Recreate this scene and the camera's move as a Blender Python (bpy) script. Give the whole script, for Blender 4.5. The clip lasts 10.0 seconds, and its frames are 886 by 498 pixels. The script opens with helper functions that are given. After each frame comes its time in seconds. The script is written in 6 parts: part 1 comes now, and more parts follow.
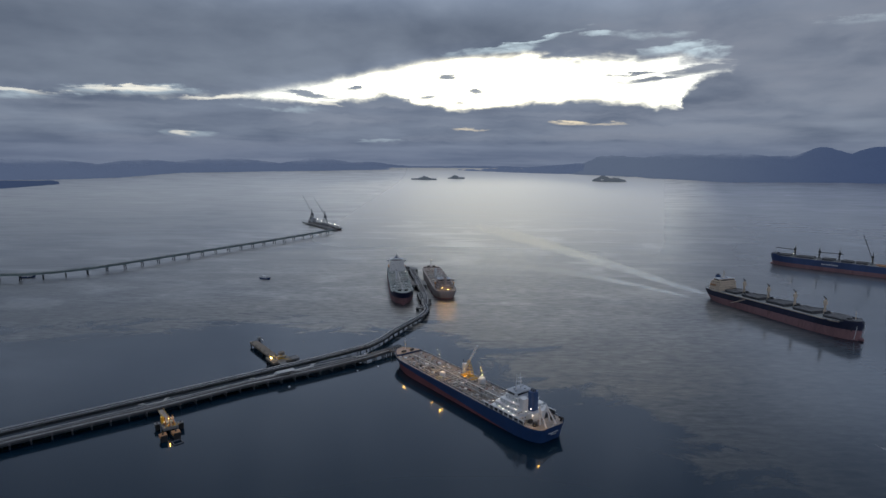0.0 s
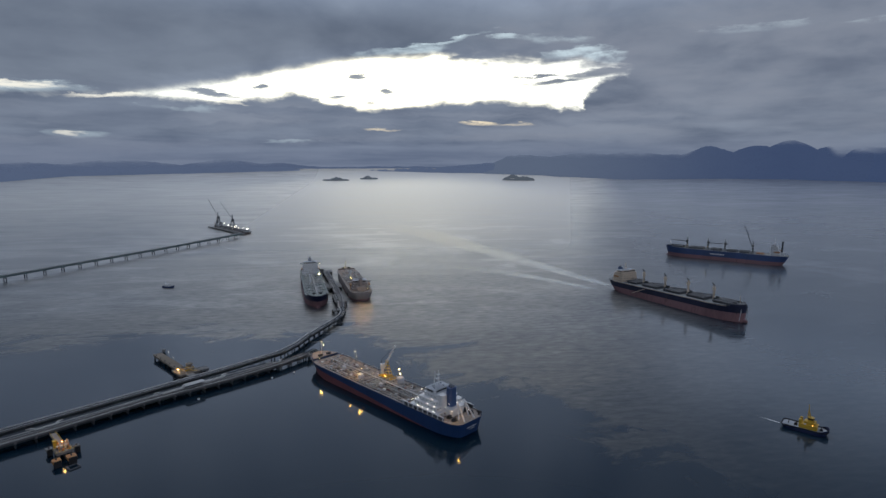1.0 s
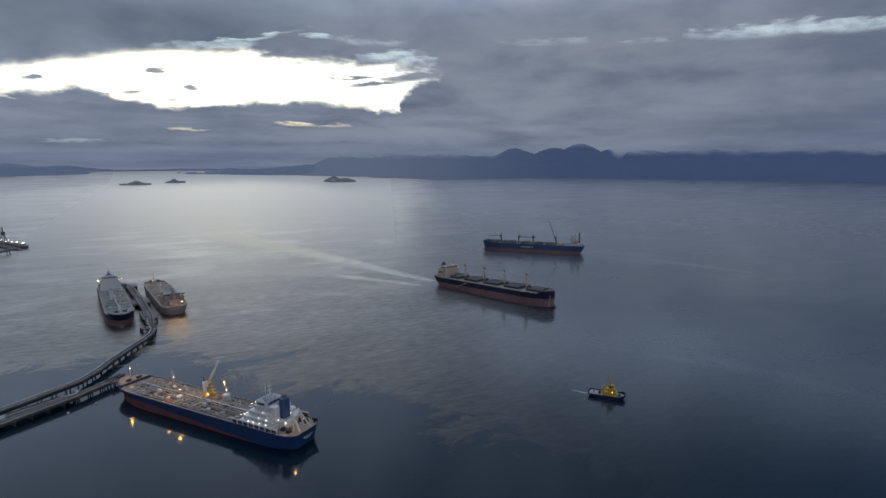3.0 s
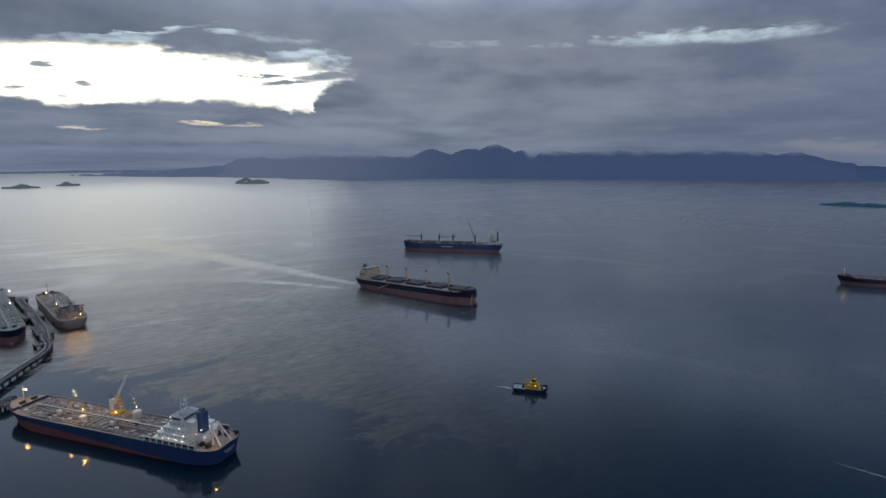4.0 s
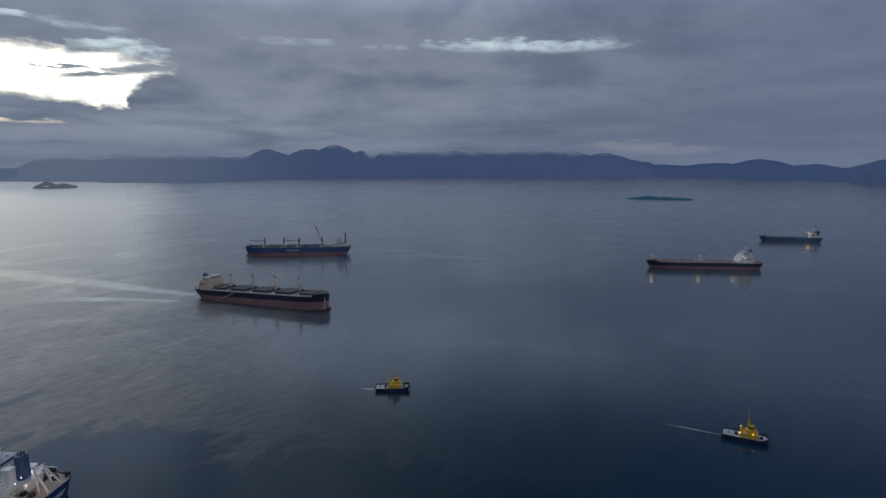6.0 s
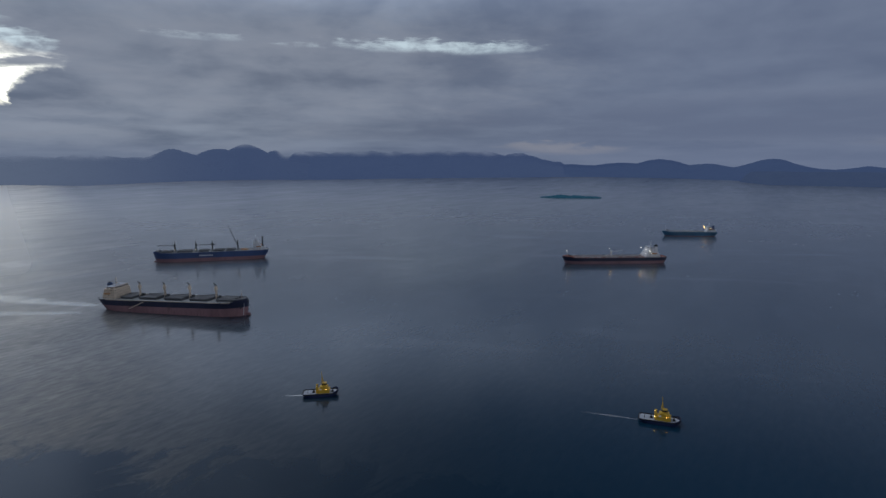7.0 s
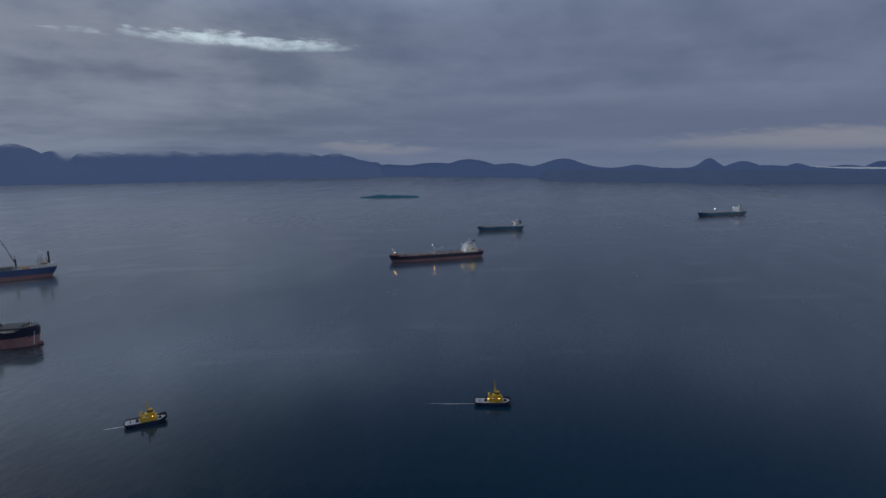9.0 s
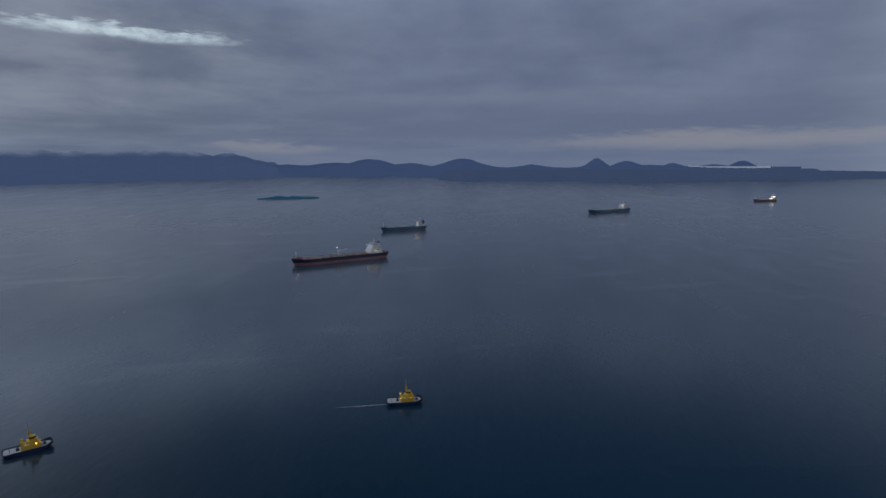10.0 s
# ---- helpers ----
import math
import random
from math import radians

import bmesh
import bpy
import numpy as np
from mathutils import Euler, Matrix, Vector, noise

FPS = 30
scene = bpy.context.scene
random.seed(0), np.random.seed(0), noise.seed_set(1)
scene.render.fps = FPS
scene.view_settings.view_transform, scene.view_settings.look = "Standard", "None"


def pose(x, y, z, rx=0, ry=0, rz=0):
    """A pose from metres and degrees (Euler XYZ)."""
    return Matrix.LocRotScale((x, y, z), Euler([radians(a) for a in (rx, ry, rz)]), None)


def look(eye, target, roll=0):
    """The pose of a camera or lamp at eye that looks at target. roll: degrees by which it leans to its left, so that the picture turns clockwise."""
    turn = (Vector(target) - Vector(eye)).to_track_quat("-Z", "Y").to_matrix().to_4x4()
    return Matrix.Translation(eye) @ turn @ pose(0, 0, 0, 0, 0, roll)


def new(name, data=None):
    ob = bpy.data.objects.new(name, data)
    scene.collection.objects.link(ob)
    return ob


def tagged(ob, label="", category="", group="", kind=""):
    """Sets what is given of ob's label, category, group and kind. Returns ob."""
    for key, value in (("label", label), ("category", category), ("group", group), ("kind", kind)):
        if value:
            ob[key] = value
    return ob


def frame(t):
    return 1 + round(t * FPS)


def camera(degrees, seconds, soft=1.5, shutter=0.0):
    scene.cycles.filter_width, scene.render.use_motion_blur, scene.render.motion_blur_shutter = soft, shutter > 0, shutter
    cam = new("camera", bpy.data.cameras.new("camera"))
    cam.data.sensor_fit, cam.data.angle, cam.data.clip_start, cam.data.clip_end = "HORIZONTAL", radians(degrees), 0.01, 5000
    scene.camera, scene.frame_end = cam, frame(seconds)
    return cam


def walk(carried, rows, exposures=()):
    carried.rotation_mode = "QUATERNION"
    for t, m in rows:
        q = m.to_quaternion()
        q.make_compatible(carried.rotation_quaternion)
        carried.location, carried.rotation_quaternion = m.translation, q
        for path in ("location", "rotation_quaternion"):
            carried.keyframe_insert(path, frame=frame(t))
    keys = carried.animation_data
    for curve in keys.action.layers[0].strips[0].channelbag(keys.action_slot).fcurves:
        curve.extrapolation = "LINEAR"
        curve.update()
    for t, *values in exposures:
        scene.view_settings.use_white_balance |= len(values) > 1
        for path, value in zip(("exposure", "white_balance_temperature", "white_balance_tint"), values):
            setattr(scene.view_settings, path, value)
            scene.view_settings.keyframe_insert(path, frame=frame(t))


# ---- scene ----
# ---- camera ----
cam = camera(75.0, 10.0)
PATH = [  # seconds, eye, yaw, pitch, roll
    (0.0, -2.66, -3.50, 182.34, -0.139, -9.276, 0.403),
    (0.5, -2.37, -4.25, 182.19, -4.268, -9.248, 0.168),
    (1.0, -2.36, -4.60, 182.02, -8.648, -9.219, 0.073),
    (1.5, -2.62, -4.57, 181.84, -13.098, -9.190, 0.024),
    (2.0, -3.13, -4.20, 181.67, -17.546, -9.143, 0.052),
    (2.5, -3.90, -3.51, 181.51, -21.919, -9.087, 0.076),
    (3.0, -4.90, -2.54, 181.38, -26.173, -9.047, 0.088),
    (3.5, -6.13, -1.32, 181.28, -30.313, -8.995, 0.103),
    (4.0, -7.57, 0.11, 181.24, -34.318, -8.971, 0.047),
    (4.5, -9.22, 1.74, 181.25, -38.236, -8.953, 0.001),
    (5.0, -11.07, 3.52, 181.33, -42.124, -8.939, -0.059),
    (5.5, -13.09, 5.43, 181.50, -46.049, -8.946, -0.066),
    (6.0, -15.30, 7.42, 181.76, -50.006, -8.945, -0.077),
    (6.5, -17.66, 9.48, 182.13, -54.053, -8.951, -0.066),
    (7.0, -20.18, 11.57, 182.61, -58.178, -8.959, -0.094),
    (7.5, -22.83, 13.66, 183.23, -62.436, -8.973, -0.142),
    (8.0, -25.62, 15.72, 183.98, -66.841, -8.982, -0.174),
    (8.5, -28.53, 17.71, 184.88, -71.382, -9.002, -0.226),
    (9.0, -31.55, 19.60, 185.95, -76.084, -9.012, -0.259),
    (9.5, -34.66, 21.37, 187.19, -80.907, -9.046, -0.284),
    (10.0, -37.87, 22.97, 188.61, -85.884, -9.088, -0.211),
]
walk(cam, [(t, pose(x, y, z, 0, 0, yaw) @ pose(0, 0, 0, 90 + pitch, 0, 0) @ pose(0, 0, 0, 0, 0, roll))
           for t, x, y, z, yaw, pitch, roll in PATH])

EYE_H = 180.0


# ---- small helpers ----
def lerp(a, b, k):
    return a + (b - a) * k


def smooth(a, b, x):
    k = min(1.0, max(0.0, (x - a) / (b - a)))
    return k * k * (3 - 2 * k)


def along(table, x):
    """Value of a short table of (x, value) pairs, with straight lines between them."""
    if x <= table[0][0]:
        return table[0][1]
    for (x0, v0), (x1, v1) in zip(table, table[1:]):
        if x <= x1:
            return lerp(v0, v1, (x - x0) / (x1 - x0))
    return table[-1][1]


class Geo:
    """Collects vertices and faces of one part."""

    def __init__(self):
        self.v, self.f = [], []

    def add(self, verts, faces):
        n = len(self.v)
        self.v += [tuple(p) for p in verts]
        self.f += [tuple(i + n for i in face) for face in faces]
        return self

    def prism(self, outline, z0, z1, top_scale=1.0, centre=(0, 0)):
        n = len(outline)
        low = [(x, y, z0) for x, y in outline]
        high = [(centre[0] + (x - centre[0]) * top_scale, centre[1] + (y - centre[1]) * top_scale, z1) for x, y in outline]
        sides = [(i, (i + 1) % n, (i + 1) % n + n, i + n) for i in range(n)]
        return self.add(low + high, sides + [tuple(range(n - 1, -1, -1)), tuple(range(n, 2 * n))])

    def box(self, x, y, z, sx, sy, sz, chamfer=0.0, turn=0.0):
        """A box that stands on z, with its upright edges taken off."""
        c, a, b = min(chamfer, sx * 0.45, sy * 0.45), sx / 2, sy / 2
        if c > 0:
            pts = [(-a + c, -b), (a - c, -b), (a, -b + c), (a, b - c), (a - c, b), (-a + c, b), (-a, b - c), (-a, -b + c)]
        else:
            pts = [(-a, -b), (a, -b), (a, b), (-a, b)]
        ct, st = math.cos(radians(turn)), math.sin(radians(turn))
        return self.prism([(x + p * ct - q * st, y + p * st + q * ct) for p, q in pts], z, z + sz)

    def rod(self, p, q, r0, r1=None, n=8):
        r1 = r0 if r1 is None else r1
        p, q = Vector(p), Vector(q)
        d = (q - p).normalized()
        side = d.cross(Vector((0, 0, 1)) if abs(d.z) < 0.9 else Vector((1, 0, 0))).normalized()
        up = side.cross(d)
        ring = [(math.cos(2 * math.pi * i / n), math.sin(2 * math.pi * i / n)) for i in range(n)]
        a = [p + (side * c + up * s) * r0 for c, s in ring]
        b = [q + (side * c + up * s) * r1 for c, s in ring]
        faces = [(i, (i + 1) % n, (i + 1) % n + n, i + n) for i in range(n)]
        return self.add(a + b, faces + [tuple(range(n - 1, -1, -1)), tuple(range(n, 2 * n))])

    def line(self, pts, r, n=6):
        for p, q in zip(pts, pts[1:]):
            self.rod(p, q, r, None, n)
        return self

    def ball(self, x, y, z, r, rz=None, n=8, m=5):
        rz = rz or r
        rows = [[(x + r * math.sin(math.pi * j / m) * math.cos(2 * math.pi * i / n), y + r * math.sin(math.pi * j / m) * math.sin(2 * math.pi * i / n),
                  z + rz * math.cos(math.pi * j / m)) for i in range(n)] for j in range(1, m)]
        verts = [(x, y, z + rz)] + [p for row in rows for p in row] + [(x, y, z - rz)]
        faces = [(0, 1 + i, 1 + (i + 1) % n) for i in range(n)]
        for j in range(m - 2):
            for i in range(n):
                a, b = 1 + j * n + i, 1 + j * n + (i + 1) % n
                faces.append((a, a + n, b + n, b))
        last, k = len(verts) - 1, 1 + (m - 2) * n
        faces += [(last, k + (i + 1) % n, k + i) for i in range(n)]
        return self.add(verts, faces)

    def strip(self, pts, half, z0, z1):
        """A deck of even width along a line in the plan, from z0 up to z1."""
        left, right = [], []
        for i, (x, y) in enumerate(pts):
            x0, y0 = pts[max(0, i - 1)]
            x1, y1 = pts[min(len(pts) - 1, i + 1)]
            d = math.hypot(x1 - x0, y1 - y0)
            nx, ny = -(y1 - y0) / d, (x1 - x0) / d
            left.append((x + nx * half, y + ny * half))
            right.append((x - nx * half, y - ny * half))
        n = len(pts)
        verts = [(x, y, z) for z in (z0, z1) for row in (left, right) for x, y in row]
        faces = [(0, n, 3 * n, 2 * n), (n - 1, 3 * n - 1, 4 * n - 1, 2 * n - 1)]
        for i in range(n - 1):
            a, b = i, i + 1
            faces += [(a, b, b + n, a + n), (2 * n + a, 3 * n + a, 3 * n + b, 2 * n + b), (a, 2 * n + a, 2 * n + b, b), (n + a, n + b, 3 * n + b, 3 * n + a)]
        return self.add(verts, faces)

    def mesh(self, name, material, soft=False):
        me = bpy.data.meshes.new(name)
        me.from_pydata(self.v, [], self.f)
        me.materials.append(material)
        bm = bmesh.new()
        bm.from_mesh(me)
        bmesh.ops.recalc_face_normals(bm, faces=bm.faces[:])
        bm.to_mesh(me)
        bm.free()
        if soft:
            for p in me.polygons:
                p.use_smooth = True
        return me


def thing(name, label, category, x, y, turn=0.0, group="", kind="", z=0.0):
    ob = new(name)
    ob.empty_display_size = 1.0
    ob.matrix_basis = pose(x, y, z, 0, 0, turn)
    return tagged(ob, label, category, group, kind)


def part(name, geo, material, parent, label="", soft=False):
    ob = new(name, geo.mesh(name, material, soft))
    ob.parent = parent
    return tagged(ob, label) if label else ob


def single(name, geo, material, label, category, group="", kind="", soft=False):
    ob = new(name, geo.mesh(name, material, soft))
    return tagged(ob, label, category, group, kind)


# ---- sky ----
class Node:
    """A value in a node tree, so that sums can be written plainly."""

    def __init__(self, tree, socket):
        self.tree, self.socket = tree, socket

    def put(self, op, *others, clamp=False):
        n = self.tree.nodes.new("ShaderNodeMath")
        n.operation, n.use_clamp = op, clamp
        for i, o in enumerate((self, *others)):
            if isinstance(o, Node):
                self.tree.links.new(o.socket, n.inputs[i])
            else:
                n.inputs[i].default_value = o
        return Node(self.tree, n.outputs[0])

    def __add__(self, o): return self.put("ADD", o)
    def __sub__(self, o): return self.put("SUBTRACT", o)
    def __mul__(self, o): return self.put("MULTIPLY", o)

    def ss(self, a, b):
        n = self.tree.nodes.new("ShaderNodeMapRange")
        n.interpolation_type = "SMOOTHSTEP"
        self.tree.links.new(self.socket, n.inputs[0])
        n.inputs[1].default_value, n.inputs[2].default_value = a, b
        return Node(self.tree, n.outputs[0])


def noise_of(tree, x, y, z, detail=6.0, rough=0.55, distortion=0.0):
    c = tree.nodes.new("ShaderNodeCombineXYZ")
    for i, v in enumerate((x, y, z)):
        if isinstance(v, Node):
            tree.links.new(v.socket, c.inputs[i])
        else:
            c.inputs[i].default_value = v
    n = tree.nodes.new("ShaderNodeTexNoise")
    n.inputs["Scale"].default_value, n.inputs["Detail"].default_value = 1.0, detail
    n.inputs["Roughness"].default_value, n.inputs["Distortion"].default_value = rough, distortion
    tree.links.new(c.outputs[0], n.inputs["Vector"])
    return Node(tree, n.outputs["Fac"])


def mix_colour(tree, fac, a, b):
    n = tree.nodes.new("ShaderNodeMix")
    n.data_type = "RGBA"
    for key, v in ((0, fac), (6, a), (7, b)):
        if isinstance(v, Node):
            tree.links.new(v.socket, n.inputs[key])
        elif isinstance(v, tuple):
            n.inputs[key].default_value = (*v, 1.0)
        else:
            n.inputs[key].default_value = v
    return Node(tree, n.outputs[2])


SUN_AZ, SUN_EL = 8.0, 55.0
world = bpy.data.worlds.new("sky")
scene.world = world
world.use_nodes = True
wt = world.node_tree
wt.nodes.clear()
coord = wt.nodes.new("ShaderNodeTexCoord")
split = wt.nodes.new("ShaderNodeSeparateXYZ")
wt.links.new(coord.outputs["Generated"], split.inputs[0])
dx, dy, dz = (Node(wt, split.outputs[i]) for i in range(3))
az = dx.put("ARCTAN2", dy) * 57.2958
el = dz.put("ARCSINE") * 57.2958

# cloud decks draw together towards the horizon
deck = (el.put("MAXIMUM", -1.0) + 2.5).put("LOGARITHM", 2.71828) * 9.0
broad = noise_of(wt, az * 0.030, deck * 0.16, 3.1, 4.0, 0.5)
banks = noise_of(wt, az * 0.055, deck * 0.36, 7.7, 4.0, 0.5, 0.2)
heaps = noise_of(wt, az * 0.14, deck * 0.42, 2.7, 4.5, 0.5, 0.2)
wisps = noise_of(wt, az * 0.16, el * 0.75, 1.3, 8.0, 0.6, 0.4)
fine = noise_of(wt, az * 0.5, el * 2.2, 5.2, 6.0, 0.6, 0.3)
el_true, az_true = el, az
el = el + (wisps - 0.5) * 1.5 + (fine - 0.5) * 0.7
az = az + (noise_of(wt, az * 0.2, el_true * 0.8, 8.8, 5.0, 0.6) - 0.5) * 5.0

# the long opening in the cloud above the bay
def profile(v, pts):
    """A height by bearing, straight between the points given."""
    total = pts[0][1]
    for (x0, y0), (x1, y1) in zip(pts, pts[1:]):
        n = wt.nodes.new("ShaderNodeMapRange")
        wt.links.new(v.socket, n.inputs[0])
        for i, q in enumerate((x0, x1, 0.0, y1 - y0)):
            n.inputs[i + 1].default_value = q
        total = Node(wt, n.outputs[0]) + total
    return total


puffs = noise_of(wt, az_true * 0.42, el_true * 0.75, 4.4, 7.0, 0.55, 0.3)
curd = noise_of(wt, az_true * 1.5, el_true * 2.0, 1.4, 6.0, 0.6, 0.5)
az_s = az_true + (puffs - 0.5) * 1.8 + (curd - 0.5) * 1.0
top = profile(az_s, ((-27.0, 4.9), (-20.3, 5.2), (-15.2, 6.1), (-8.7, 7.35), (-2.7, 8.6), (2.3, 9.25), (8.6, 9.35), (13.0, 9.2), (16.0, 8.95), (22.6, 8.7), (24.3, 8.5), (26.2, 7.9), (27.2, 6.8)))
low = profile(az_s, ((-27.0, 5.1), (-20.3, 4.95), (-12.1, 4.7), (-7.2, 5.25), (-5.6, 5.85), (-4.0, 5.6), (-2.7, 4.9), (0.8, 4.4), (3.4, 4.55), (8.8, 5.0), (16.6, 5.0), (20.0, 4.5), (21.9, 4.2), (22.3, 5.7), (22.8, 6.1), (24.0, 6.8), (26.0, 7.6), (27.2, 8.6)))
ragged = az_true.ss(2.0, 12.0) * 2.0 + 0.35
edge_up = ((top - el_true + (wisps - 0.5) * ragged * 1.2 + (puffs - 0.5) * ragged) * (ragged * 0.42 + 0.8).put("POWER", -1.0)).ss(-0.5, 0.75)
edge_low = (el_true - low + (puffs - 0.5) * (az_true.ss(18.0, 22.0) * 1.6 + 1.5) + (fine - 0.5) * 0.5).ss(-0.42, 0.5)
opening = edge_up.put("POWER", 2.4) * edge_low.put("POWER", 1.3)


def blot(u0, v0, ru, rv, slope=0.0, rag=1.0):
    """A ragged, soft ellipse of cloud or clear sky round a bearing and a height."""
    u = (az - u0) * (1.0 / ru)
    v = (el - (az - u0) * slope - v0) * (1.0 / rv)
    d = u * u + v * v
    return (d + (wisps - 0.5) * 3.6 * rag + (fine - 0.5) * 2.6 * rag).ss(1.5, -0.3)


cloudlets = None
for u0, v0, ru, rv, slope in ((23.6, 7.5, 4.4, 0.50, 0.08), (19.6, 6.85, 4.2, 0.26, 0.07), (17.6, 7.35, 2.4, 0.14, 0.03), (12.0, 9.2, 3.2, 0.26, 0.02), (18.0, 9.3, 2.6, 0.3, -0.05), (1.06, 7.15, 1.1, 0.3, 0.0), (2.87, 5.95, 1.0, 0.2, 0.05),
                              (-1.05, 5.5, 1.3, 0.32, 0.1), (1.8, 5.1, 1.1, 0.22, 0.0), (-8.5, 6.1, 0.8, 0.2, 0.0), (-12.5, 5.35, 3.2, 0.25, -0.08)):
    b = blot(u0, v0, ru, rv, slope, 0.55)
    cloudlets = b if cloudlets is None else cloudlets.put("MAXIMUM", b)
opening = opening * (cloudlets.ss(0.05, 0.95) * -0.96 + 1.0)

dim, warm = None, None
for u0, v0, ru, rv, slope, power in ((-27.5, 5.3, 5.5, 0.42, 0.03, 0.5), (-37.0, 4.5, 6.0, 0.35, 0.03, 0.5), (-23.0, 1.7, 2.0, 0.4, 0.0, 0.25), (-6.3, 1.35, 2.6, 0.16, 0.0, 0.25), (-15.0, 4.1, 3.5, 0.2, -0.05, 0.28),
                                     (57.5, 10.3, 9.5, 0.62, -0.02, 0.62), (44.5, 10.2, 2.2, 0.3, 0.0, 0.3), (36.0, 10.6, 4.0, 0.3, 0.0, 0.22), (8.2, 10.5, 4.8, 0.2, 0.17, 0.8), (14.5, 10.8, 1.1, 0.2, 0.0, 0.6),
                                     (21.0, 9.35, 3.0, 0.42, 0.1, 0.75), (23.6, 8.9, 1.5, 0.6, -0.1, 0.7), (19.0, 10.6, 3.5, 0.35, -0.05, 0.4), (6.5, 9.75, 2.2, 0.3, 0.1, 0.6), (4.5, 9.7, 4.5, 0.3, 0.12, 0.5)):
    b = blot(u0, v0, ru, rv, slope, 0.9) * power * (puffs * 0.6 + wisps * 0.4).ss(0.34, 0.56)
    dim = b if dim is None else dim.put("MAXIMUM", b)
for u0, v0, ru, rv, power in ((3.0, 2.45, 1.6, 0.13, 0.6), (12.5, 3.08, 2.2, 0.14, 0.85), (15.5, 3.0, 2.2, 0.12, 0.5)):
    b = blot(u0, v0, ru, rv, 0.0, 1.1) * power
    warm = b if warm is None else warm.put("MAXIMUM", b)
slit = None
for u0, v0, ru, rv, slope, power in ((-28.2, 5.35, 3.8, 0.26, 0.03, 0.9), (-20.6, 4.95, 3.0, 0.22, 0.06, 0.9), (-35.8, 4.75, 3.6, 0.16, 0.02, 0.6), (-23.3, 1.75, 0.8, 0.22, 0.0, 0.6), (-11.5, 4.6, 2.2, 0.14, -0.08, 0.6)):
    b = blot(u0, v0, ru, rv, slope, 1.0) * power
    slit = b if slit is None else slit.put("MAXIMUM", b)
glow_low = blot(112.0, 1.5, 17.0, 0.9, 0.012, 0.35) * 0.5
glow_low = glow_low.put("MAXIMUM", blot(69.5, 0.9, 6.0, 0.55, -0.03, 0.5) * 0.4)
pale = blot(40.0, 8.5, 30.0, 6.5, 0.0, 0.4) * 0.75
pale = pale.put("MAXIMUM", blot(17.0, 1.75, 9.0, 0.4, 0.02, 0.6) * 0.6)

shade = ((broad - 0.5) * 1.4 + (banks - 0.5) * 1.5 + (heaps - 0.5) * 1.9 + (wisps - 0.5) * 0.10 + (puffs - 0.5) * 0.30 + 0.5).put("MINIMUM", 1.0).put("MAXIMUM", 0.0)
cloud = mix_colour(wt, shade, (0.104, 0.132, 0.190), (0.205, 0.245, 0.318))
# the heavy bank over the opening, the dusky belt under it, and the mist low down
heavy = (el - top).ss(0.1, 1.6) * (az * -1.0).ss(-30.0, -5.0) * 0.42
cloud = mix_colour(wt, heavy, cloud, (0.125, 0.152, 0.198))
belt = (blot(-2.0, 3.3, 34.0, 1.5, 0.0, 0.4) * 0.45)
cloud = mix_colour(wt, belt, cloud, (0.140, 0.172, 0.240))
layers = noise_of(wt, az_true * 0.08, el_true * 0.62 + puffs * 0.7, 6.6, 6.0, 0.55, 0.2)
cloud = mix_colour(wt, layers.ss(0.42, 0.72) * (el_true * -1.0).ss(-7.0, -4.0) * 0.7, cloud, (0.235, 0.268, 0.335))
dusk = el_true.ss(1.0, 2.2) * (el_true * -1.0).ss(-6.5, -3.2) * az_true.ss(36.0, 60.0) * (layers.ss(0.35, 0.6) * 0.45 + 0.40)
cloud = mix_colour(wt, dusk, cloud, (0.098, 0.122, 0.180))
mist = (el_true * -1.0).ss(-2.6, 0.2) * 0.55
cloud = mix_colour(wt, mist, cloud, (0.118, 0.150, 0.232))
# sky above the view brightened or dimmed by bearing to set the water's tone
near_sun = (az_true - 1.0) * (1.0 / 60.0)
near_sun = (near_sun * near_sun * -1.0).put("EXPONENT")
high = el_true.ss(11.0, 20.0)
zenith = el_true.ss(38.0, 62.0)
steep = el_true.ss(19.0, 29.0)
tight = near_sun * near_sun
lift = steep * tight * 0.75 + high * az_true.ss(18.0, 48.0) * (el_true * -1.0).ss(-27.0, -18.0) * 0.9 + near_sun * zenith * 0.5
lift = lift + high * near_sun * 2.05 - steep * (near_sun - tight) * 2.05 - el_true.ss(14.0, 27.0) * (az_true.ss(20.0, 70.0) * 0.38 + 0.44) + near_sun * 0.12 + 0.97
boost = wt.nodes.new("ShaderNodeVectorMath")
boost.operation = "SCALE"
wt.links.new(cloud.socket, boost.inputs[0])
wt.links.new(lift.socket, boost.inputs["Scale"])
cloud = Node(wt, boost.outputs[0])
# bluer towards the head of the bay; unseen sky behind the flight brightened to light near sides
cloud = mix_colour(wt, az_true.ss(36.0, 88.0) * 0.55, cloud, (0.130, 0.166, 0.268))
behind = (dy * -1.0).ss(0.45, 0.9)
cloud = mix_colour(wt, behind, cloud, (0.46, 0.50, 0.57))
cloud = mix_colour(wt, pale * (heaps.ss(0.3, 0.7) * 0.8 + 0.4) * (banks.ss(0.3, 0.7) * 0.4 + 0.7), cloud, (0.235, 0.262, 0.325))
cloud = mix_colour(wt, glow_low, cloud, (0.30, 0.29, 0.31))

